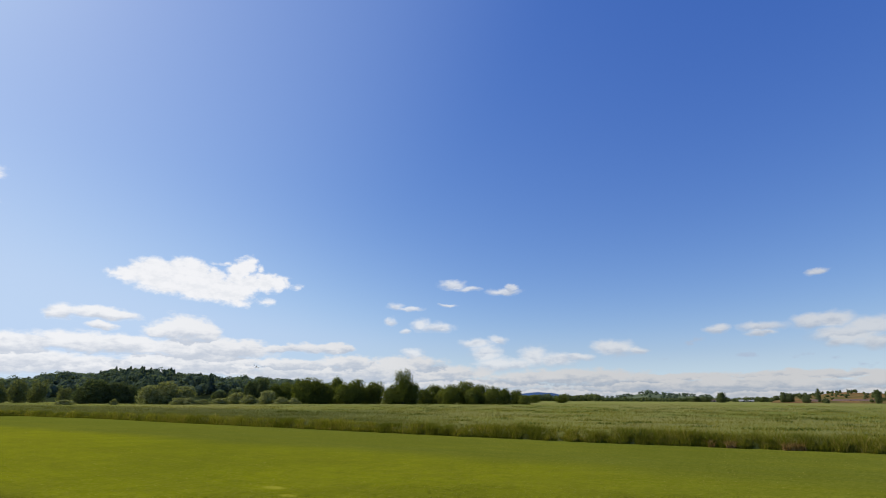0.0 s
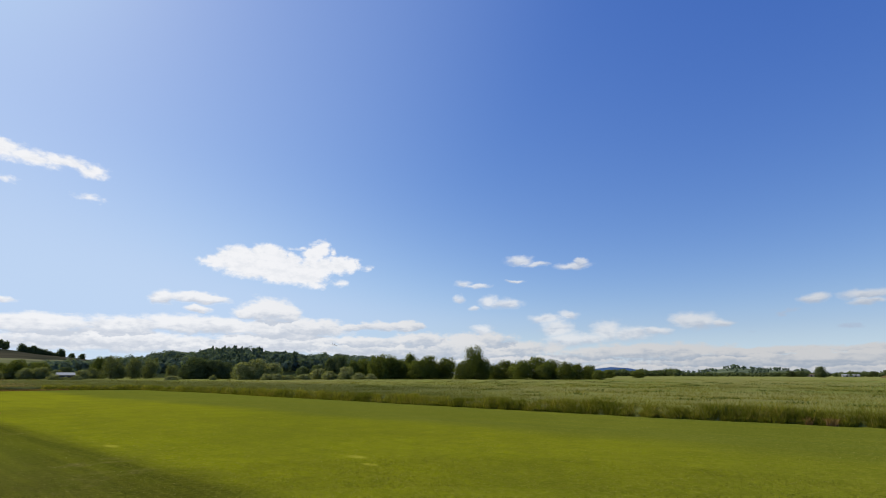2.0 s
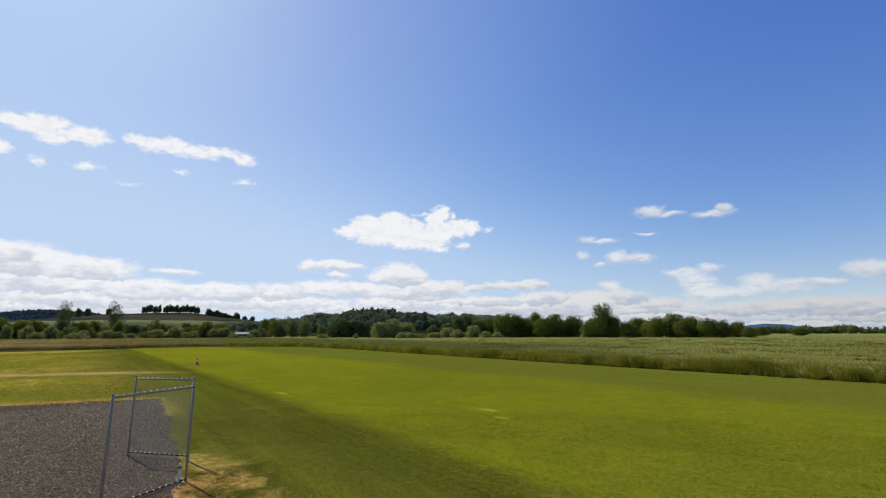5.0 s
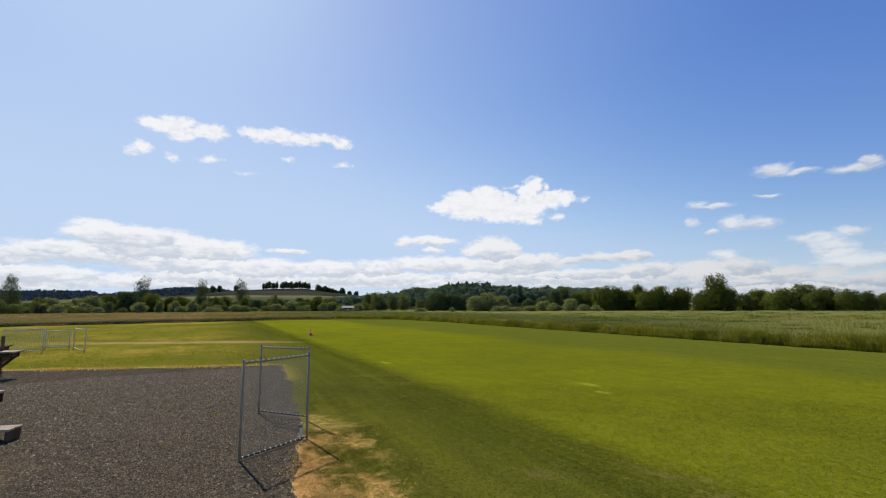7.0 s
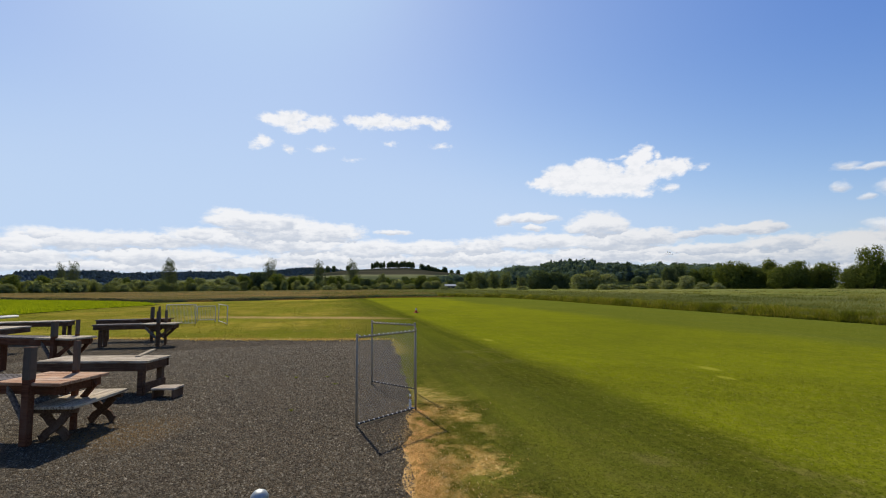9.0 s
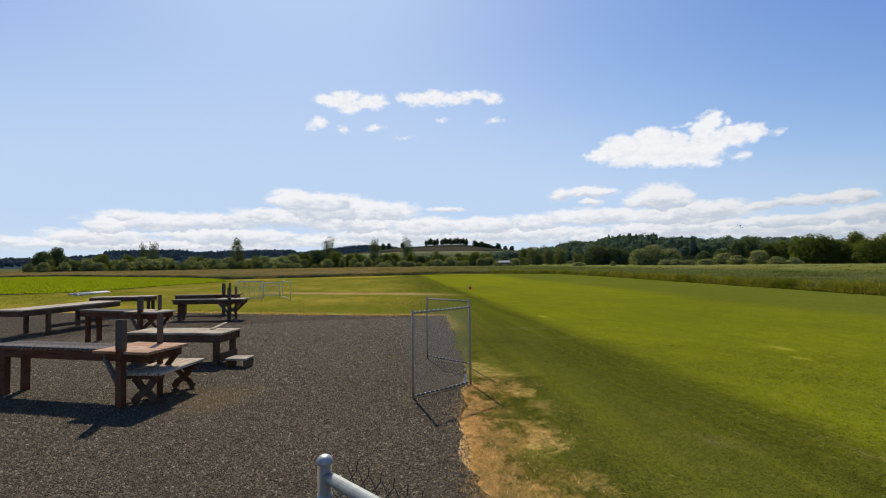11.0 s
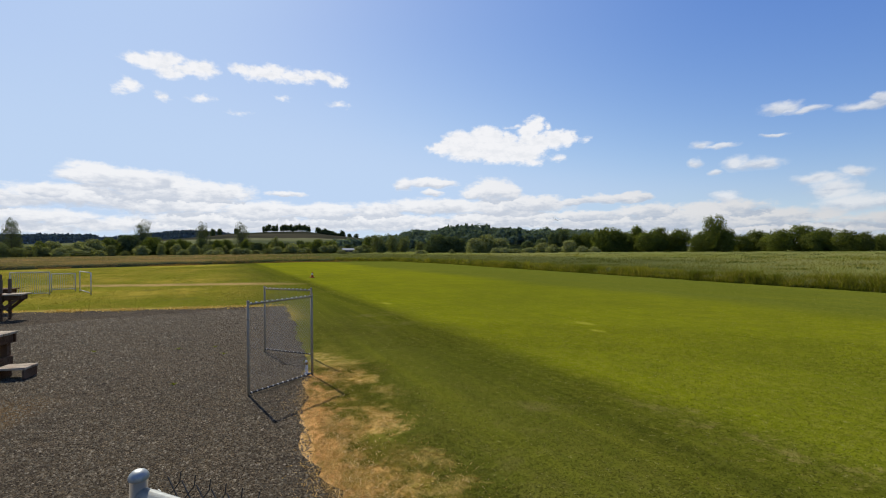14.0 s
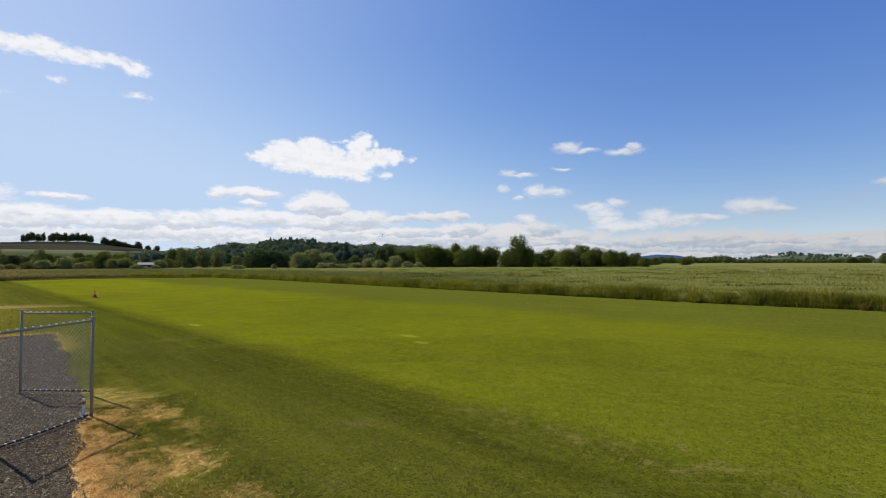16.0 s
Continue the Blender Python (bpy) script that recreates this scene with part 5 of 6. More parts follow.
RIDGE_N = ((56, 1.0), (58.6, 1.4), (60, 1.75), (62.6, 1.95), (65.3, 1.9), (67.2, 1.55), (69, 1.3), (71.4, 1.15), (72.1, 1.45), (75, 1.4), (79.4, 1.3), (82, 1.15), (83, 1.4), (85.4, 1.4), (89.7, 1.25), (90.5, 0.9), (93.6, 0.6), (100, 0.5))
# far ridge: haze comes from the blue base colours of slope and trees
ridge("far_ridge", 1300, 1900, RIDGE_N, HAZY_SLOPE, "distant wooded ridge, blue haze put into its colour", rough=4.0)
forest("ridge_woods", 3600, 1350, 1900, RIDGE_N, 10.5, 3.0, 28, 0.35, HAZY_NEEDLES, "distant conifer woods on the ridge, coloured with blue haze", 43)
RIGHT_WOODS = ((-34, -0.17), (-18, -0.17))
forest("far_woods", 420, 560, 640, RIGHT_WOODS, 4.6, 0.7, 60, 0.0, LEAF_DARK, "low dark line of far woods beyond the meadow", 47)
forest("nearer_woods", 260, 560, 620, ((-17.8, -0.17), (-8.6, -0.17)), 7.4, 0.9, 80, 0.03, LEAF_DARK, "dark band of far woods beside the blue hill", 49)
BLUE = ((-7.5, 0.3), (-9, 0.62), (-10.9, 0.82), (-12.8, 0.70), (-14, 0.4), (-16, 0.2))
# the blue is distance haze, given to the hill as base colour
ridge("blue_hill", 3000, 3600, tuple(reversed(BLUE)), make_plain("haze_blue", (0.045, 0.085, 0.17), 0.95, 0.2), "far hill on the horizon, painted blue with haze")
GREEN = ((-29, 0.25), (-27.3, 0.40), (-24.6, 0.52), (-23, 0.74), (-21.8, 0.58), (-20, 0.3), (-18, 0.1))
ridge("green_hill", 900, 1200, GREEN, GREEN_SLOPE, "small green hill with scattered trees")
forest("green_hill_woods", 120, 905, 1190, GREEN, 6.2, 1.1, 40, 0.0, HAZY_LEAF, "scattered trees on the small green hill", 51)
BROWN = ((-46, 0.45), (-43, 0.55), (-41, 0.62), (-39.7, 0.72), (-38.5, 0.66), (-37.5, 0.45), (-36.4, 0.42), (-35.4, 0.36), (-34.6, 0.05), (-33.8, -0.1))
ridge("brown_hill", 420, 560, BROWN, BROWN_SLOPE, "low brown bare bank with houses below it")
forest("bank_woods", 130, 425, 560, BROWN, 3.0, 0.5, 60, 0.10, LEAF_DARK, "scattered trees along the brown bank", 53)
plant("dark", -29.7, 420, 7.6, 7.5)
plant("dark", -35.3, 430, 7.2, 8.0)
plant("dark", -36.6, 425, 5.2, 6.0)
plant("poplar", -37.6, 430, 10.2, 3.0, label="tall narrow poplar beside the far houses")
plant("dark", -41.7, 420, 9.0, 5.0)
plant("dark", -38.1, 400, 3.0, 4.0)
plant("dark", -34.9, 430, 7.6, 6.0)
plant("dark", -27.4, 560, 5.4, 12.0)
plant("dark", -28.2, 560, 5.2, 12.0)
for az, h in ((-34.3, 3.4), (-35.9, 3.6), (-38.8, 3.2), (-39.8, 3.6), (-40.6, 3.0), (-42.6, 4.4), (-43.4, 4.0), (-33.4, 2.6)):
    plant("dark", az, 545, h * 1.3, 7.0, 1.6, "dark tree along the crest of the brown bank")
plant("broad", -10.6, 290, 4.4, 8.0)
plant("broad", -13.6, 300, 4.2, 9.0)
# the row and the grove on the crest of the field hill
for i, az in enumerate((56.0, 55.7, 55.4, 55.0, 54.6, 54.1, 53.9, 53.6, 53.3, 53.0, 52.7, 52.4, 52.1, 51.8, 51.5, 51.2, 51.0)):
    plant("raised", az, 808 + (i * 5 % 9), 11.5 + (i * 7 % 5) * 0.8, 6.0 + (i * 5 % 4), crest_height(HILL_A, az, 820) - 2.5, "tree in the row along the hill crest")
for i, az in enumerate((50.0, 49.8, 49.5, 49.2, 48.9, 48.6, 48.3, 48.0, 47.6, 47.2, 47.0)):
    plant("dark", az, 812, 13.0 - (i % 3) * 1.5 - (3 if 5 < i < 9 else 0), 9.5, crest_height(HILL_A, az, 820) - 3.0, "dark tree in the grove on the hill")
for az, h in ((46.3, 7.0), (45.5, 8.0), (60.6, 12.0), (61.3, 12.5), (62.0, 12.0), (58.9, 10.0)):
    plant("dark", az, 812, h, 9.0, crest_height(HILL_A, az, 820) - 1.5, "single tree on the hill crest")
for i in range(26):
    az = 46.5 + i * 0.78
    plant("dark" if i % 2 else "broad", az, 400 + (i * 37 % 60), 7.0 + (i * 5 % 4), 9.0 + (i * 3 % 5), 0.5, "tree in the hedgerow below the hill")


# ---- far buildings ----
def house(az, d, wide, deep, eaves, rise, turn, walls, roof, label, doors=2):
    root = thing("building", Matrix.Translation(at_bearing(az, d)) @ pose(0, 0, 0, 0, 0, az + turn), label, "building", "far farm buildings")
    body = part("wall", plank((wide, deep, eaves), pose(0, 0, eaves / 2), 0.0), walls, root)
    bm = bmesh.new()
    w, dp = wide / 2 + 0.4, deep / 2 + 0.5
    lo = [bm.verts.new(v) for v in ((-w, -dp, eaves), (w, -dp, eaves), (w, dp, eaves), (-w, dp, eaves))]
    hi = [bm.verts.new(v) for v in ((-w, 0, eaves + rise), (w, 0, eaves + rise))]
    for f in ((lo[0], lo[1], hi[1], hi[0]), (lo[2], lo[3], hi[0], hi[1]), (lo[1], lo[2], hi[1]), (lo[3], lo[0], hi[0]), (lo[3], lo[2], lo[1], lo[0])):
        bm.faces.new(f)
    part("roof", bm, roof, root)
    for i in range(doors):
        x = -wide / 2 + wide * (i + 0.5) / doors
        part("window", plank((1.4, 0.12, 1.2), pose(x, -deep / 2 - 0.02, eaves * 0.55), 0.0), PANE, root)
    return root


house(-28.0, 575, 8, 7, 1.4, 0.9, -15, WALLS, ROOF, "low farm shed with a pale metal roof")
house(-29.0, 575, 6, 7, 1.4, 0.9, 20, WALLS, RED_ROOF, "low farm house with a dark red roof")
house(-31.8, 575, 12, 7, 1.4, 0.9, 8, WALLS, ROOF, "long pale shed beyond the meadow")
house(-37.3, 440, 15, 6, 1.6, 0.9, 6, PALE_WALLS, RED_ROOF, "far house with pale walls below the bank")
house(-39.2, 440, 9, 6, 1.6, 1.0, -10, PALE_WALLS, RED_ROOF, "far house with a red-brown roof")
house(-40.6, 440, 12, 6, 1.7, 0.9, 8, PALE_WALLS, RED_ROOF, "small far house near the bank")
house(46.5, 174, 3.4, 4, 1.7, 0.7, 6, WALLS, ROOF, "low white farm building with a pale metal roof among the bushes")
for az, h, w in ((47.3, 1.9, 3.2), (45.6, 1.6, 2.8), (46.5, 1.2, 2.6)):
    plant("bush", az, 166, h, w)


# ---- chain-link gate and fence ----
def dome_cap(bm, at, r):
    rings = []
    for h, f in ((-0.012, 1.12), (-0.004, 1.17), (0.002, 1.05), (0.24 * r, 0.96), (0.50 * r, 0.70), (0.64 * r, 0.34)):
        rings.append([bm.verts.new((at[0] + r * f * math.cos(j * math.pi / 6), at[1] + r * f * math.sin(j * math.pi / 6), at[2] + h)) for j in range(12)])
    for r0, r1 in zip(rings, rings[1:]):
        for j in range(12):
            bm.faces.new((r0[j], r0[(j + 1) % 12], r1[(j + 1) % 12], r1[j]))
    bm.faces.new(rings[-1])
    return bm


def chain_link(p0, p1, z0, z1, cell=0.055, r=0.0014):
    """Woven diamond wire between two uprights: zigzag wires, twisted tops."""
    bm = bmesh.new()
    p0, p1 = Vector((p0[0], p0[1], 0)), Vector((p1[0], p1[1], 0))
    length = (p1 - p0).length
    u = (p1 - p0) / length
    side = u.cross(Vector((0, 0, 1)))
    n = int(length / cell)
    m = int((z1 - z0) / cell)
    for i in range(n):
        pts = []
        for j in range(m + 1):
            x = (i + (0.5 if j % 2 else -0.5) + 0.5) * cell
            z = z0 + (z1 - z0) * j / m
            pts.append(p0 + u * min(length, max(0, x)) + Vector((0, 0, z)) + side * (0.003 if j % 2 else -0.003))
        pts.append(pts[-1] + Vector((0, 0, 0.03)) + u * 0.006)
        pts.insert(0, pts[0] - Vector((0, 0, 0.02)))
        tube(bm, pts, r, 3, False)
    for i in range(n):
        pts = []
        for j in range(m + 1):
            x = (i + (-0.5 if j % 2 else 0.5) + 0.5) * cell
            z = z0 + (z1 - z0) * j / m
            pts.append(p0 + u * min(length, max(0, x)) + Vector((0, 0, z)) + side * (-0.003 if j % 2 else 0.003))
        tube(bm, pts, r, 3, False)
    return bm


def gate_panel(p0, p1, height, low, label, name="chain_link_gate"):
    """A chain-link leaf: two uprights, rails, wire, bands."""
    root = thing(name, Matrix.Translation((p0[0], p0[1], 0.008)), label, "gate", "chain-link gate leaves")
    q = (p1[0] - p0[0], p1[1] - p0[1])
    for x, y in ((0, 0), q):
        post = part("post", tube(bmesh.new(), [(x, y, 0), (x, y, height - 0.02)], 0.0165, 12), STEEL, root, smooth=True)
        part("cap", dome_cap(bmesh.new(), (x, y, height - 0.02), 0.0185), STEEL, post, "rounded steel cap", smooth=True)
    part("top_rail", tube(bmesh.new(), [(0, 0, height - 0.06), (*q, height - 0.06)], 0.0135, 10), STEEL, root, smooth=True)
    part("bottom_rail", tube(bmesh.new(), [(0, 0, low), (*q, low)], 0.011, 8), DARK_STEEL, root, smooth=True)
    n = int(math.hypot(*q) / 0.085)
    tie = bpy.data.meshes.new("wire_tie")
    bm = plank((0.022, 0.020, 0.022), Matrix(), 0.003)
    bm.to_mesh(tie)
    bm.free()
    tie.materials.append(TIES)
    for i in range(n):
        f = (i + 0.5) / n
        for z in (low + 0.004, height - 0.047):
            ob = new("wire_tie", tie)
            ob.parent = root
            ob.matrix_local = pose(q[0] * f, q[1] * f, z)
    part("wire_mesh", chain_link((0, 0), q, low, height - 0.05), WIRE, root, "woven diamond fence wire")
    for z in (0.25, 0.62, 0.98):
        for x, y in ((0, 0), q):
            part("band", tube(bmesh.new(), [(x, y, z), (x, y, z + 0.022)], 0.019, 10), STEEL, root)
    return root


P1, P2, P3, P2B = (-5.55, 3.50), (-5.66, 4.62), (-7.66, 5.17), (-6.58, 5.36)
gate_panel(P1, P2, 1.25, 0.03, "open galvanised chain-link gate leaf on the gravel")
gate_panel(P2B, P3, 1.24, 0.06, "second chain-link gate leaf standing ajar behind the first")
hinge = thing("gate_stop", Matrix.Translation((P2[0] - 0.10, P2[1] - 0.03, 0.008)), "rusty white steel drop rod beside the gate post", "gate stop")
part("rod", tube(bmesh.new(), [(0, 0, 0), (0.01, 0.0, 0.11), (0.0, 0.0, 0.22)], [0.022, 0.017, 0.015], 9), WHITE, hinge)
part("foot", plank((0.07, 0.06, 0.025), pose(0, 0, 0.0125)), WIRE, hinge)
part("clip", plank((0.05, 0.045, 0.04), pose(0, 0, 0.17)), RUST_GRASS, hinge, "rusty clip")

fence = thing("fence", Matrix.Translation((-1.51, 0.60, 0.008)), "galvanised chain-link fence with a round top rail", "fence")
rail_end = (2.05, 0.385)
post = part("post", tube(bmesh.new(), [(0, 0, 0), (0, 0, 1.24)], 0.0235, 16), STEEL, fence, smooth=True)
part("cap", dome_cap(bmesh.new(), (0, 0, 1.24), 0.0240), BRIGHT_STEEL, post, "polished domed post cap", smooth=True)
post = part("post", tube(bmesh.new(), [(*rail_end, 0), (*rail_end, 1.24)], 0.026, 16), BRIGHT_STEEL, fence, smooth=True)
part("cap", dome_cap(bmesh.new(), (*rail_end, 1.24), 0.027), BRIGHT_STEEL, post, "polished domed post cap", smooth=True)
part("top_rail", tube(bmesh.new(), [(0.005, 0.002, 1.185), (*rail_end, 1.185)], 0.0205, 14), BRIGHT_STEEL, fence, smooth=True)
part("band", tube(bmesh.new(), [(0, 0, 1.108), (0, 0, 1.128)], 0.0255, 14), BRIGHT_STEEL, fence, smooth=True)
part("tension_bar", plank((0.016, 0.006, 1.1), pose(0.06, 0.03, 0.65), 0.002), BRIGHT_STEEL, fence)
part("wire_mesh", chain_link((0.05, 0.055), (rail_end[0] - 0.05, rail_end[1] + 0.055), 0.04, 1.225, 0.060, 0.0022), DARK_STEEL, fence, "woven diamond fence wire with twisted tips")


# ---- model aircraft tables ----
def t_table(place, heading, height, wood_top, wood_frame, label, body=1.25, head=0.95, wide=0.74, narrow=0.42, posts=1.18, far_braces=True):
    """A bench for model aircraft: a narrow tail end, a wide head, two padded uprights."""
    root = thing("work_table", Matrix.Translation((*place, 0.008)) @ pose(0, 0, 0, 0, 0, heading), label, "table", "work tables on the gravel")
    t = 0.04
    top = height - t / 2
    n = 5
    for i in range(n):
        w = wide / n
        part("head_plank", plank((head, w - 0.006, t), pose(-head / 2, -wide / 2 + w * (i + 0.5), top)), wood_top, root)
    n = int(body / 0.085)
    slat = plank((0.055, narrow, 0.03), Matrix(), 0.004)
    me = bpy.data.meshes.new("slat")
    slat.to_mesh(me)
    slat.free()
    me.materials.append(WOOD_SLAT)
    for i in range(n):
        ob = new("slat", me)
        ob.parent = root
        ob.matrix_local = pose(-head - body * (i + 0.5) / n, 0, top - 0.002)
    part("deck", plank((body - 0.02, narrow - 0.09, 0.018), pose(-head - body / 2, 0, top - 0.030)), wood_frame, root)
    for y in (-narrow / 2 + 0.02, narrow / 2 - 0.02):
        part("side_rail", plank((body + head - 0.12, 0.04, 0.13), pose(-(body + head) / 2, y, top - 0.09)), wood_frame, root)
    part("end_rail", plank((0.04, narrow - 0.08, 0.13), pose(-body - head + 0.05, 0, top - 0.091)), wood_frame, root)
    part("head_rail", plank((0.04, wide - 0.08, 0.11), pose(-0.10, 0, top - 0.078)), wood_frame, root)
    for y in (-narrow / 2 + 0.07, narrow / 2 - 0.07):
        part("leg", plank((0.09, 0.09, height - 0.05), pose(-body - head + 0.25, y, (height - 0.05) / 2)), wood_frame, root)
    for s in (-1, 1):
        y = s * (wide / 2 - 0.02) - (0.05 if s > 0 else 0.0)
        x = -head * 0.48
        k_ = 1.0 if s < 0 else 0.68
        post = part("upright", plank((0.096 * k_, 0.090 * k_, posts), pose(x, y, posts / 2)), wood_frame, root)
        part("padding", plank((0.106 * k_, 0.100 * k_, posts - height - 0.03), pose(x, y, (posts + height + 0.03) / 2), 0.012), PAD, post, "grey worn padding on the upright")
        bm = bmesh.new()
        beam_between(bm, (x - 0.46, s * (narrow / 2 - 0.02), height - 0.10), (x, y, height - 0.52), 0.035, 0.08)
        part("brace", bm, WOOD_SLAT, root)
        if far_braces or s > 0:
            bm = bmesh.new()
            beam_between(bm, (x + 0.40, s * (narrow / 2 - 0.02), height - 0.10), (x, y, height - 0.46), 0.035, 0.08)
            part("brace", bm, wood_frame, root)
    return root


def plain_table(place, heading, size, height, label, wood_top=WOOD_GREY, wood_frame=WOOD_DARK, inset=0.14):
    """A long plank table; place is the middle of the top."""
    lx, ly = size
    root = thing("table", Matrix.Translation((*place, 0.008)) @ pose(0, 0, 0, 0, 0, heading), label, "table", "work tables on the gravel")
    t = 0.04
    n = max(3, round(ly / 0.16))
    for i in range(n):
        w = ly / n
        part("plank", plank((lx, w - 0.007, t), pose(0, -ly / 2 + w * (i + 0.5), height - t / 2)), wood_top, root)
    for s in (-1, 1):
        part("side_rail", plank((lx - 0.04, 0.04, 0.14), pose(0, s * (ly / 2 - 0.03), height - t - 0.071)), wood_frame, root)
        part("end_rail", plank((0.04, ly - 0.14, 0.14), pose(s * (lx / 2 - 0.05), 0, height - t - 0.072)), wood_frame, root)
        for e in (-1, 1):
            part("leg", plank((0.10, 0.09, height - t), pose(s * (lx / 2 - inset), e * (ly / 2 - 0.075), (height - t) / 2 - 0.001)), wood_frame, root)
    return root


def bench(place, heading, lx, ly, height, label):
    """A low bench on two crossed trestles."""
    root = thing("bench", Matrix.Translation((*place, 0.008)) @ pose(0, 0, 0, 0, 0, heading), label, "bench")
    t = 0.04
    for i in range(2):
        part("seat_plank", plank((lx, ly / 2 - 0.006, t), pose(0, (i - 0.5) * ly / 2, height - t / 2)), WOOD_GREY, root)
    for s in (-1, 1):
        x = s * (lx / 2 - 0.09)
        part("bearer", plank((0.05, ly - 0.04, 0.06), pose(x, 0, height - t - 0.031)), WOOD_DARK, root)
        for e in (-1, 1):
            bm = bmesh.new()
            hh = height - t - 0.05
            pts = [(x + e * 0.018, -e * 0.16, 0.035), (x + e * 0.018, -e * 0.125, 0.055), (x + e * 0.018, -e * 0.085, 0.12), (x + e * 0.018, -e * 0.03, hh * 0.42),
                   (x + e * 0.018, e * 0.03, hh * 0.58), (x + e * 0.018, e * 0.085, hh * 0.72), (x + e * 0.018, e * 0.125, hh * 0.88), (x + e * 0.018, e * 0.165, hh)]
            rings = []
            for i_, (px, py, pz) in enumerate(pts):
                before, after = Vector(pts[max(0, i_ - 1)]), Vector(pts[min(len(pts) - 1, i_ + 1)])
                way = (after - before).normalized()
                out = Vector((0, -way.z, way.y)) * (0.046 + 0.014 * (i_ in (0, len(pts) - 1)))
                rings.append([bm.verts.new(Vector((px + dx, py, pz)) + out * k_) for dx, k_ in ((-0.017, -1), (0.017, -1), (0.017, 1), (-0.017, 1))])
            for r0, r1 in zip(rings, rings[1:]):
                for j_ in range(4):
                    bm.faces.new((r0[j_], r0[(j_ + 1) % 4], r1[(j_ + 1) % 4], r1[j_]))
            bm.faces.new(rings[0])
            bm.faces.new(list(reversed(rings[-1])))
            bmesh.ops.recalc_face_normals(bm, faces=bm.faces)
            part("trestle_leg", bm, WOOD_DARK, root, "curved dark trestle leg")
    return root


t_table((-7.57, 0.74), 41.5, 0.75, WOOD_RED, WOOD_FRAME, "dark timber model-aircraft table with a red-brown plank head", body=2.1, head=0.9, far_braces=False)
bench((-7.92, 0.735), -41.5, 1.00, 0.58, 0.45, "weathered grey bench on curved crossed legs")
low_table = plain_table((-10.55, 1.30), 46.5, (2.0, 0.69), 0.61, "low weathered plank table with dark sides", WOOD_GREY, WOOD_DARK)
part("foot_board", plank((0.035, 0.60, 0.17), pose(0.93, 0, 0.13)), WOOD_DARK, low_table)
bar = thing("metal_strip", Matrix.Translation((-10.75, 1.97, 0.61)) @ pose(0, 0, 0, 0, 0, 155), "dull grey metal strip lying on the low table", "metal strip")
part("strip", plank((1.05, 0.08, 0.03), pose(0, 0, 0.015), 0.005), STEEL, bar)
step = thing("step", Matrix.Translation((-9.32, 2.06, 0.008)) @ pose(0, 0, 0, 0, 0, 46.5), "small weathered wooden step beside the low table", "step")
for i in range(2):
    part("tread", plank((0.40, 0.155, 0.035), pose(0, (i - 0.5) * 0.16, 0.16)), WOOD_STEP, step)
for s in (-1, 1):
    part("side", plank((0.035, 0.30, 0.14), pose(s * 0.17, 0, 0.07)), WOOD_DARK, step)
t_table((-12.88, 1.20), 35.0, 0.82, WOOD_GREY, WOOD_FRAME, "weathered model-aircraft table with slatted top and dark uprights", body=1.7, head=1.0, wide=0.60)
t_table((-17.32, 4.06), 56.0, 0.73, WOOD_GREY, WOOD_DARK, "dark model-aircraft table near the edge of the gravel", body=1.5, head=1.0, wide=0.64, posts=1.13)
t_table((-19.35, 4.27), 56.0, 0.77, WOOD_DARK, WOOD_DARK, "dark wooden model-aircraft table behind another one", body=1.4, head=1.0, wide=0.64, posts=1.20)
long_table = plain_table((-18.27, -0.98), -45.0, (3.2, 0.9), 0.75, "long plank table with a pale weathered top", WOOD_GREY, WOOD_DARK, 0.8)
part("stretcher", plank((1.52, 0.04, 0.09), pose(0, 0.33, 0.20)), WOOD_DARK, long_table)
plain_table((-21.5, 0.62), 67.0, (2.1, 0.6), 0.76, "narrow dark plank table at the yard's far side", WOOD_GREY, WOOD_DARK)


# ---- things on the turf ----
def barrier_frame(p0, p1, height, spacing, label, crossbar_low=False):
    """A light tube frame filled with thin upright bars."""
    root = thing("barrier_frame", Matrix.Translation((p0[0], p0[1], 0.0)), label, "barrier", "tube barriers on the turf")
    q = Vector((p1[0] - p0[0], p1[1] - p0[1], 0))
    for at_ in (Vector(), q):
        part("post", tube(bmesh.new(), [at_, at_ + Vector((0, 0, height))], 0.022, 8), TUBE_GREY, root, smooth=True)
    part("top_bar", tube(bmesh.new(), [Vector((0, 0, height)), q + Vector((0, 0, height))], 0.022, 8), TUBE_GREY, root, smooth=True)
    part("low_bar", tube(bmesh.new(), [Vector((0, 0, 0.06 if not crossbar_low else 0.12)), q + Vector((0, 0, 0.06 if not crossbar_low else 0.12))], 0.018, 8), TUBE_GREY, root, smooth=True)
    n = max(1, round(q.length / spacing))
    for i in range(1, n):
        foot = q * (i / n)
        part("bar", tube(bmesh.new(), [foot + Vector((0, 0, 0.08)), foot + Vector((0, 0, height))], 0.0075, 5, False), NETTING, root)
    return root


barrier_frame((-27.6, 5.9), (-26.5, 7.0), 1.0, 0.075, "grey tube barrier frame with upright bars on the turf")
barrier_frame((-27.9, 7.45), (-27.5, 8.25), 0.86, 0.085, "smaller grey tube barrier frame on the turf", True)
barrier_frame((-27.4, 8.4), (-24.7, 7.98), 0.96, 3.0, "open grey tube barrier frame set at an angle")

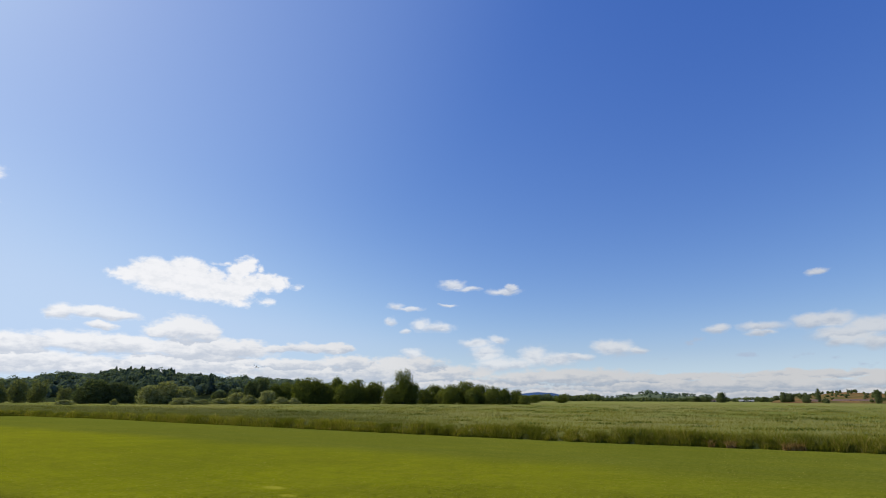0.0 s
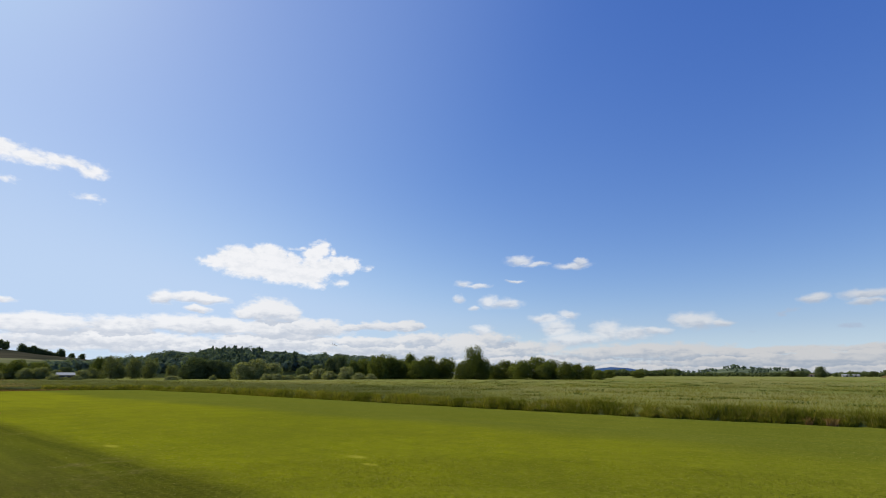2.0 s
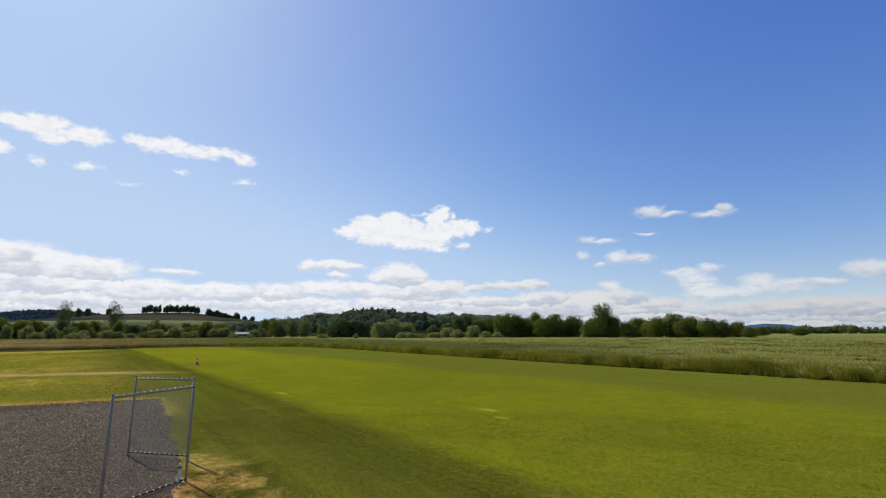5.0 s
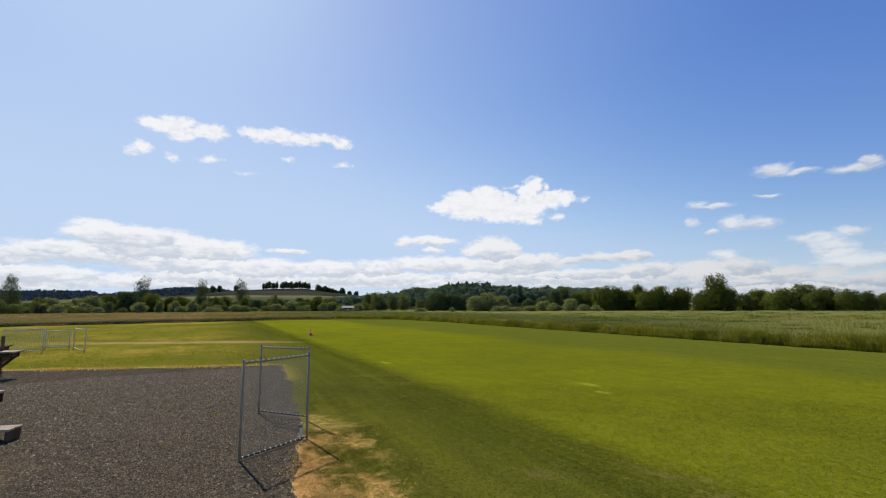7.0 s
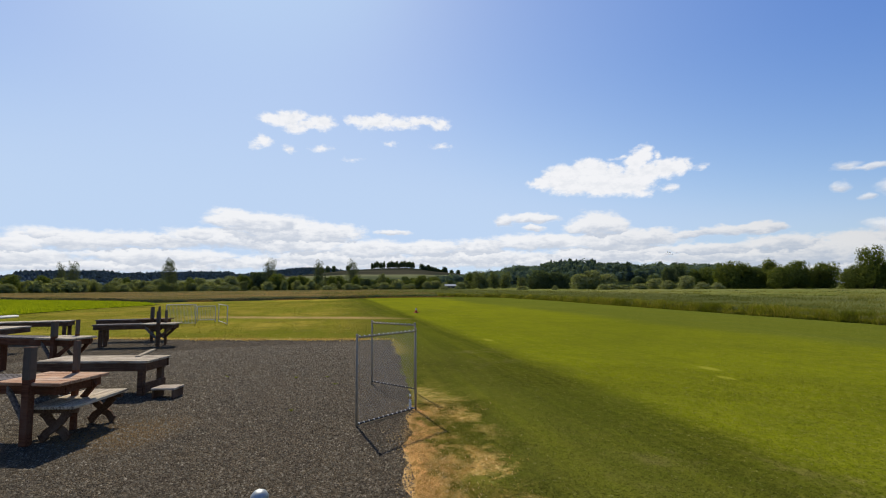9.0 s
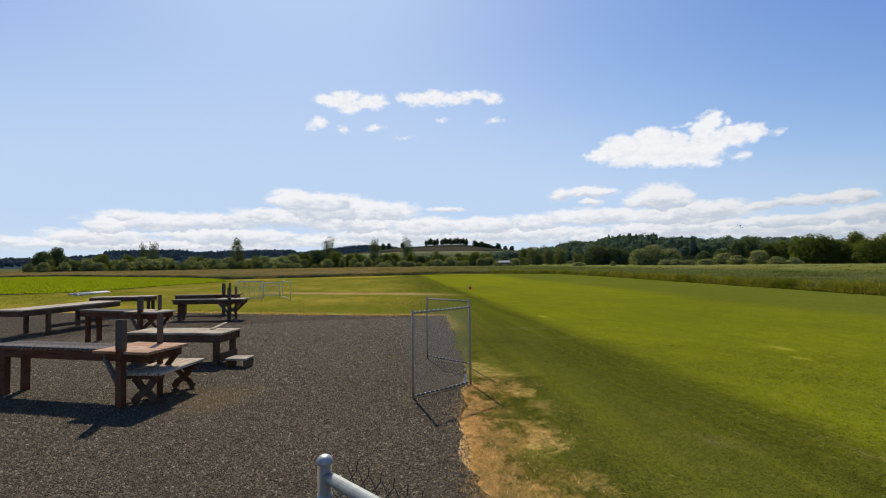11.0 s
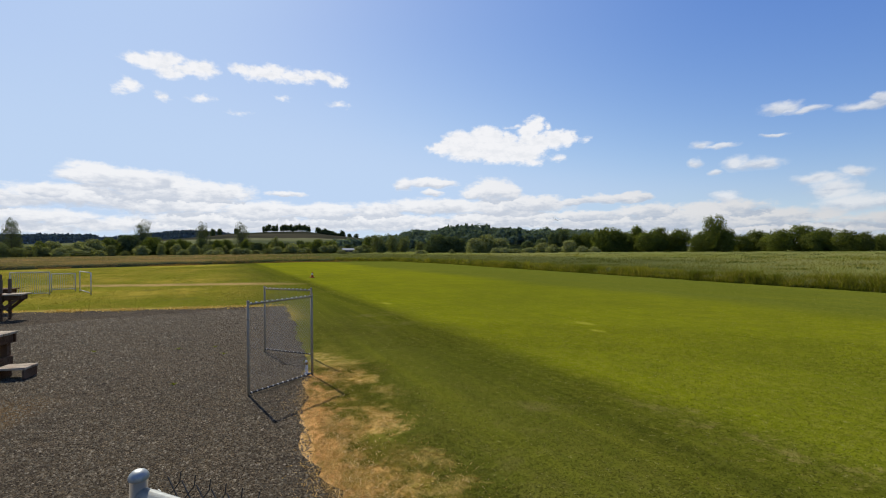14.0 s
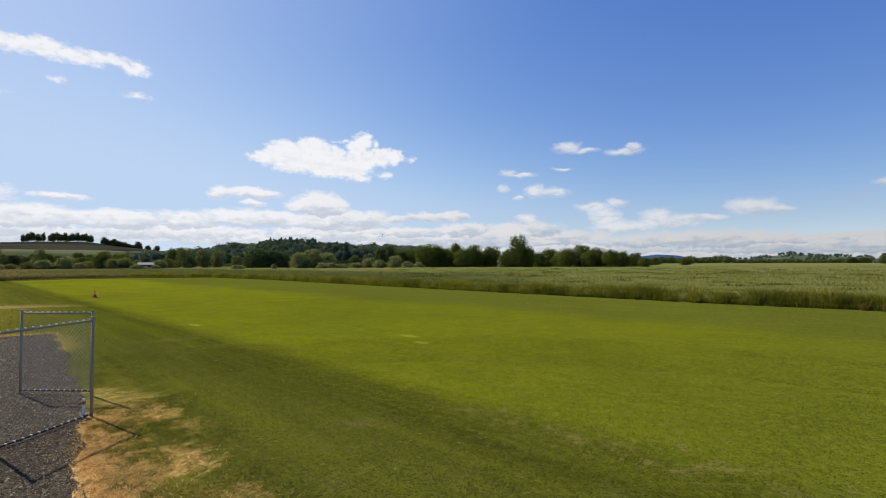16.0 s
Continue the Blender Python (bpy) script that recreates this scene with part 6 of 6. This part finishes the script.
cone = thing("traffic_cone", Matrix.Translation((-25.7, 21.05, 0.0)), "small orange traffic cone with a white band on the turf", "traffic cone")
part("base", plank((0.28, 0.28, 0.035), pose(0, 0, 0.0175), 0.01), ORANGE, cone)
part("cone_body", tube(bmesh.new(), [(0, 0, 0.03), (0, 0, 0.19)], [0.10, 0.062], 14), ORANGE, cone, smooth=True)
part("band", tube(bmesh.new(), [(0, 0, 0.19), (0, 0, 0.30)], [0.063, 0.036], 14), WHITE, cone, "white reflective band", smooth=True)
part("tip", tube(bmesh.new(), [(0, 0, 0.30), (0, 0, 0.40)], [0.035, 0.018], 14), ORANGE, cone, smooth=True)

for (x0, y0), (x1, y1), z in (((-40.4, -1.9), (-42.4, 0.15), 0.07), ((-38.9, -1.5), (-41.9, 0.3), 0.07)):
    pipe = thing("pipe", Matrix.Translation((x0, y0, 0.0)), "long white plastic pipe lying on the grass", "pipe", "pipes on the grass")
    part("tube", tube(bmesh.new(), [(0, 0, z), (x1 - x0, y1 - y0, z)], 0.075, 12), OLD_PIPE, pipe, smooth=True)
    part("collar", tube(bmesh.new(), [(0, 0, z), ((x1 - x0) * 0.06, (y1 - y0) * 0.06, z)], 0.088, 12), OLD_PIPE, pipe, smooth=True)


def model_plane(place, heading, bank, climb):
    """A small white low-wing model aircraft in flight."""
    root = thing("model_aircraft", Matrix.Translation(place) @ pose(0, 0, 0, climb, bank, heading) @ Matrix.Scale(1.25, 4), "small white model aircraft in flight over the turf", "model aircraft")
    part("fuselage", tube(bmesh.new(), [(0, 0.62, 0), (0, 0.50, 0.0), (0, 0.2, 0.01), (0, -0.25, 0.02), (0, -0.62, 0.05)], [0.022, 0.045, 0.052, 0.038, 0.014], 12), WHITE, root, smooth=True)
    for s in (-1, 1):
        bm = bmesh.new()
        box(bm, (0.78, 0.16, 0.014), pose(s * 0.40, 0.12, -0.035 + 0.03, 0, -s * 5, 0), 0.01)
        part("wing", bm, WHITE, root)
        part("tailplane", plank((0.26, 0.12, 0.015), pose(s * 0.14, -0.55, 0.06), 0.005), WHITE, root)
    part("fin", plank((0.015, 0.15, 0.20), pose(0, -0.56, 0.15), 0.005), WHITE, root)
    part("canopy", tube(bmesh.new(), [(0, 0.18, 0.06), (0, 0.10, 0.10), (0, -0.02, 0.11), (0, -0.14, 0.07)], [0.02, 0.045, 0.045, 0.015], 10), PANE, root, "dark tinted canopy", smooth=True)
    part("spinner", tube(bmesh.new(), [(0, 0.62, 0), (0, 0.70, 0)], [0.032, 0.008], 10), BLACK, root, smooth=True)
    return root


model_plane(at_bearing(21.3, 62.0, 5.5), -140, 10, -6)
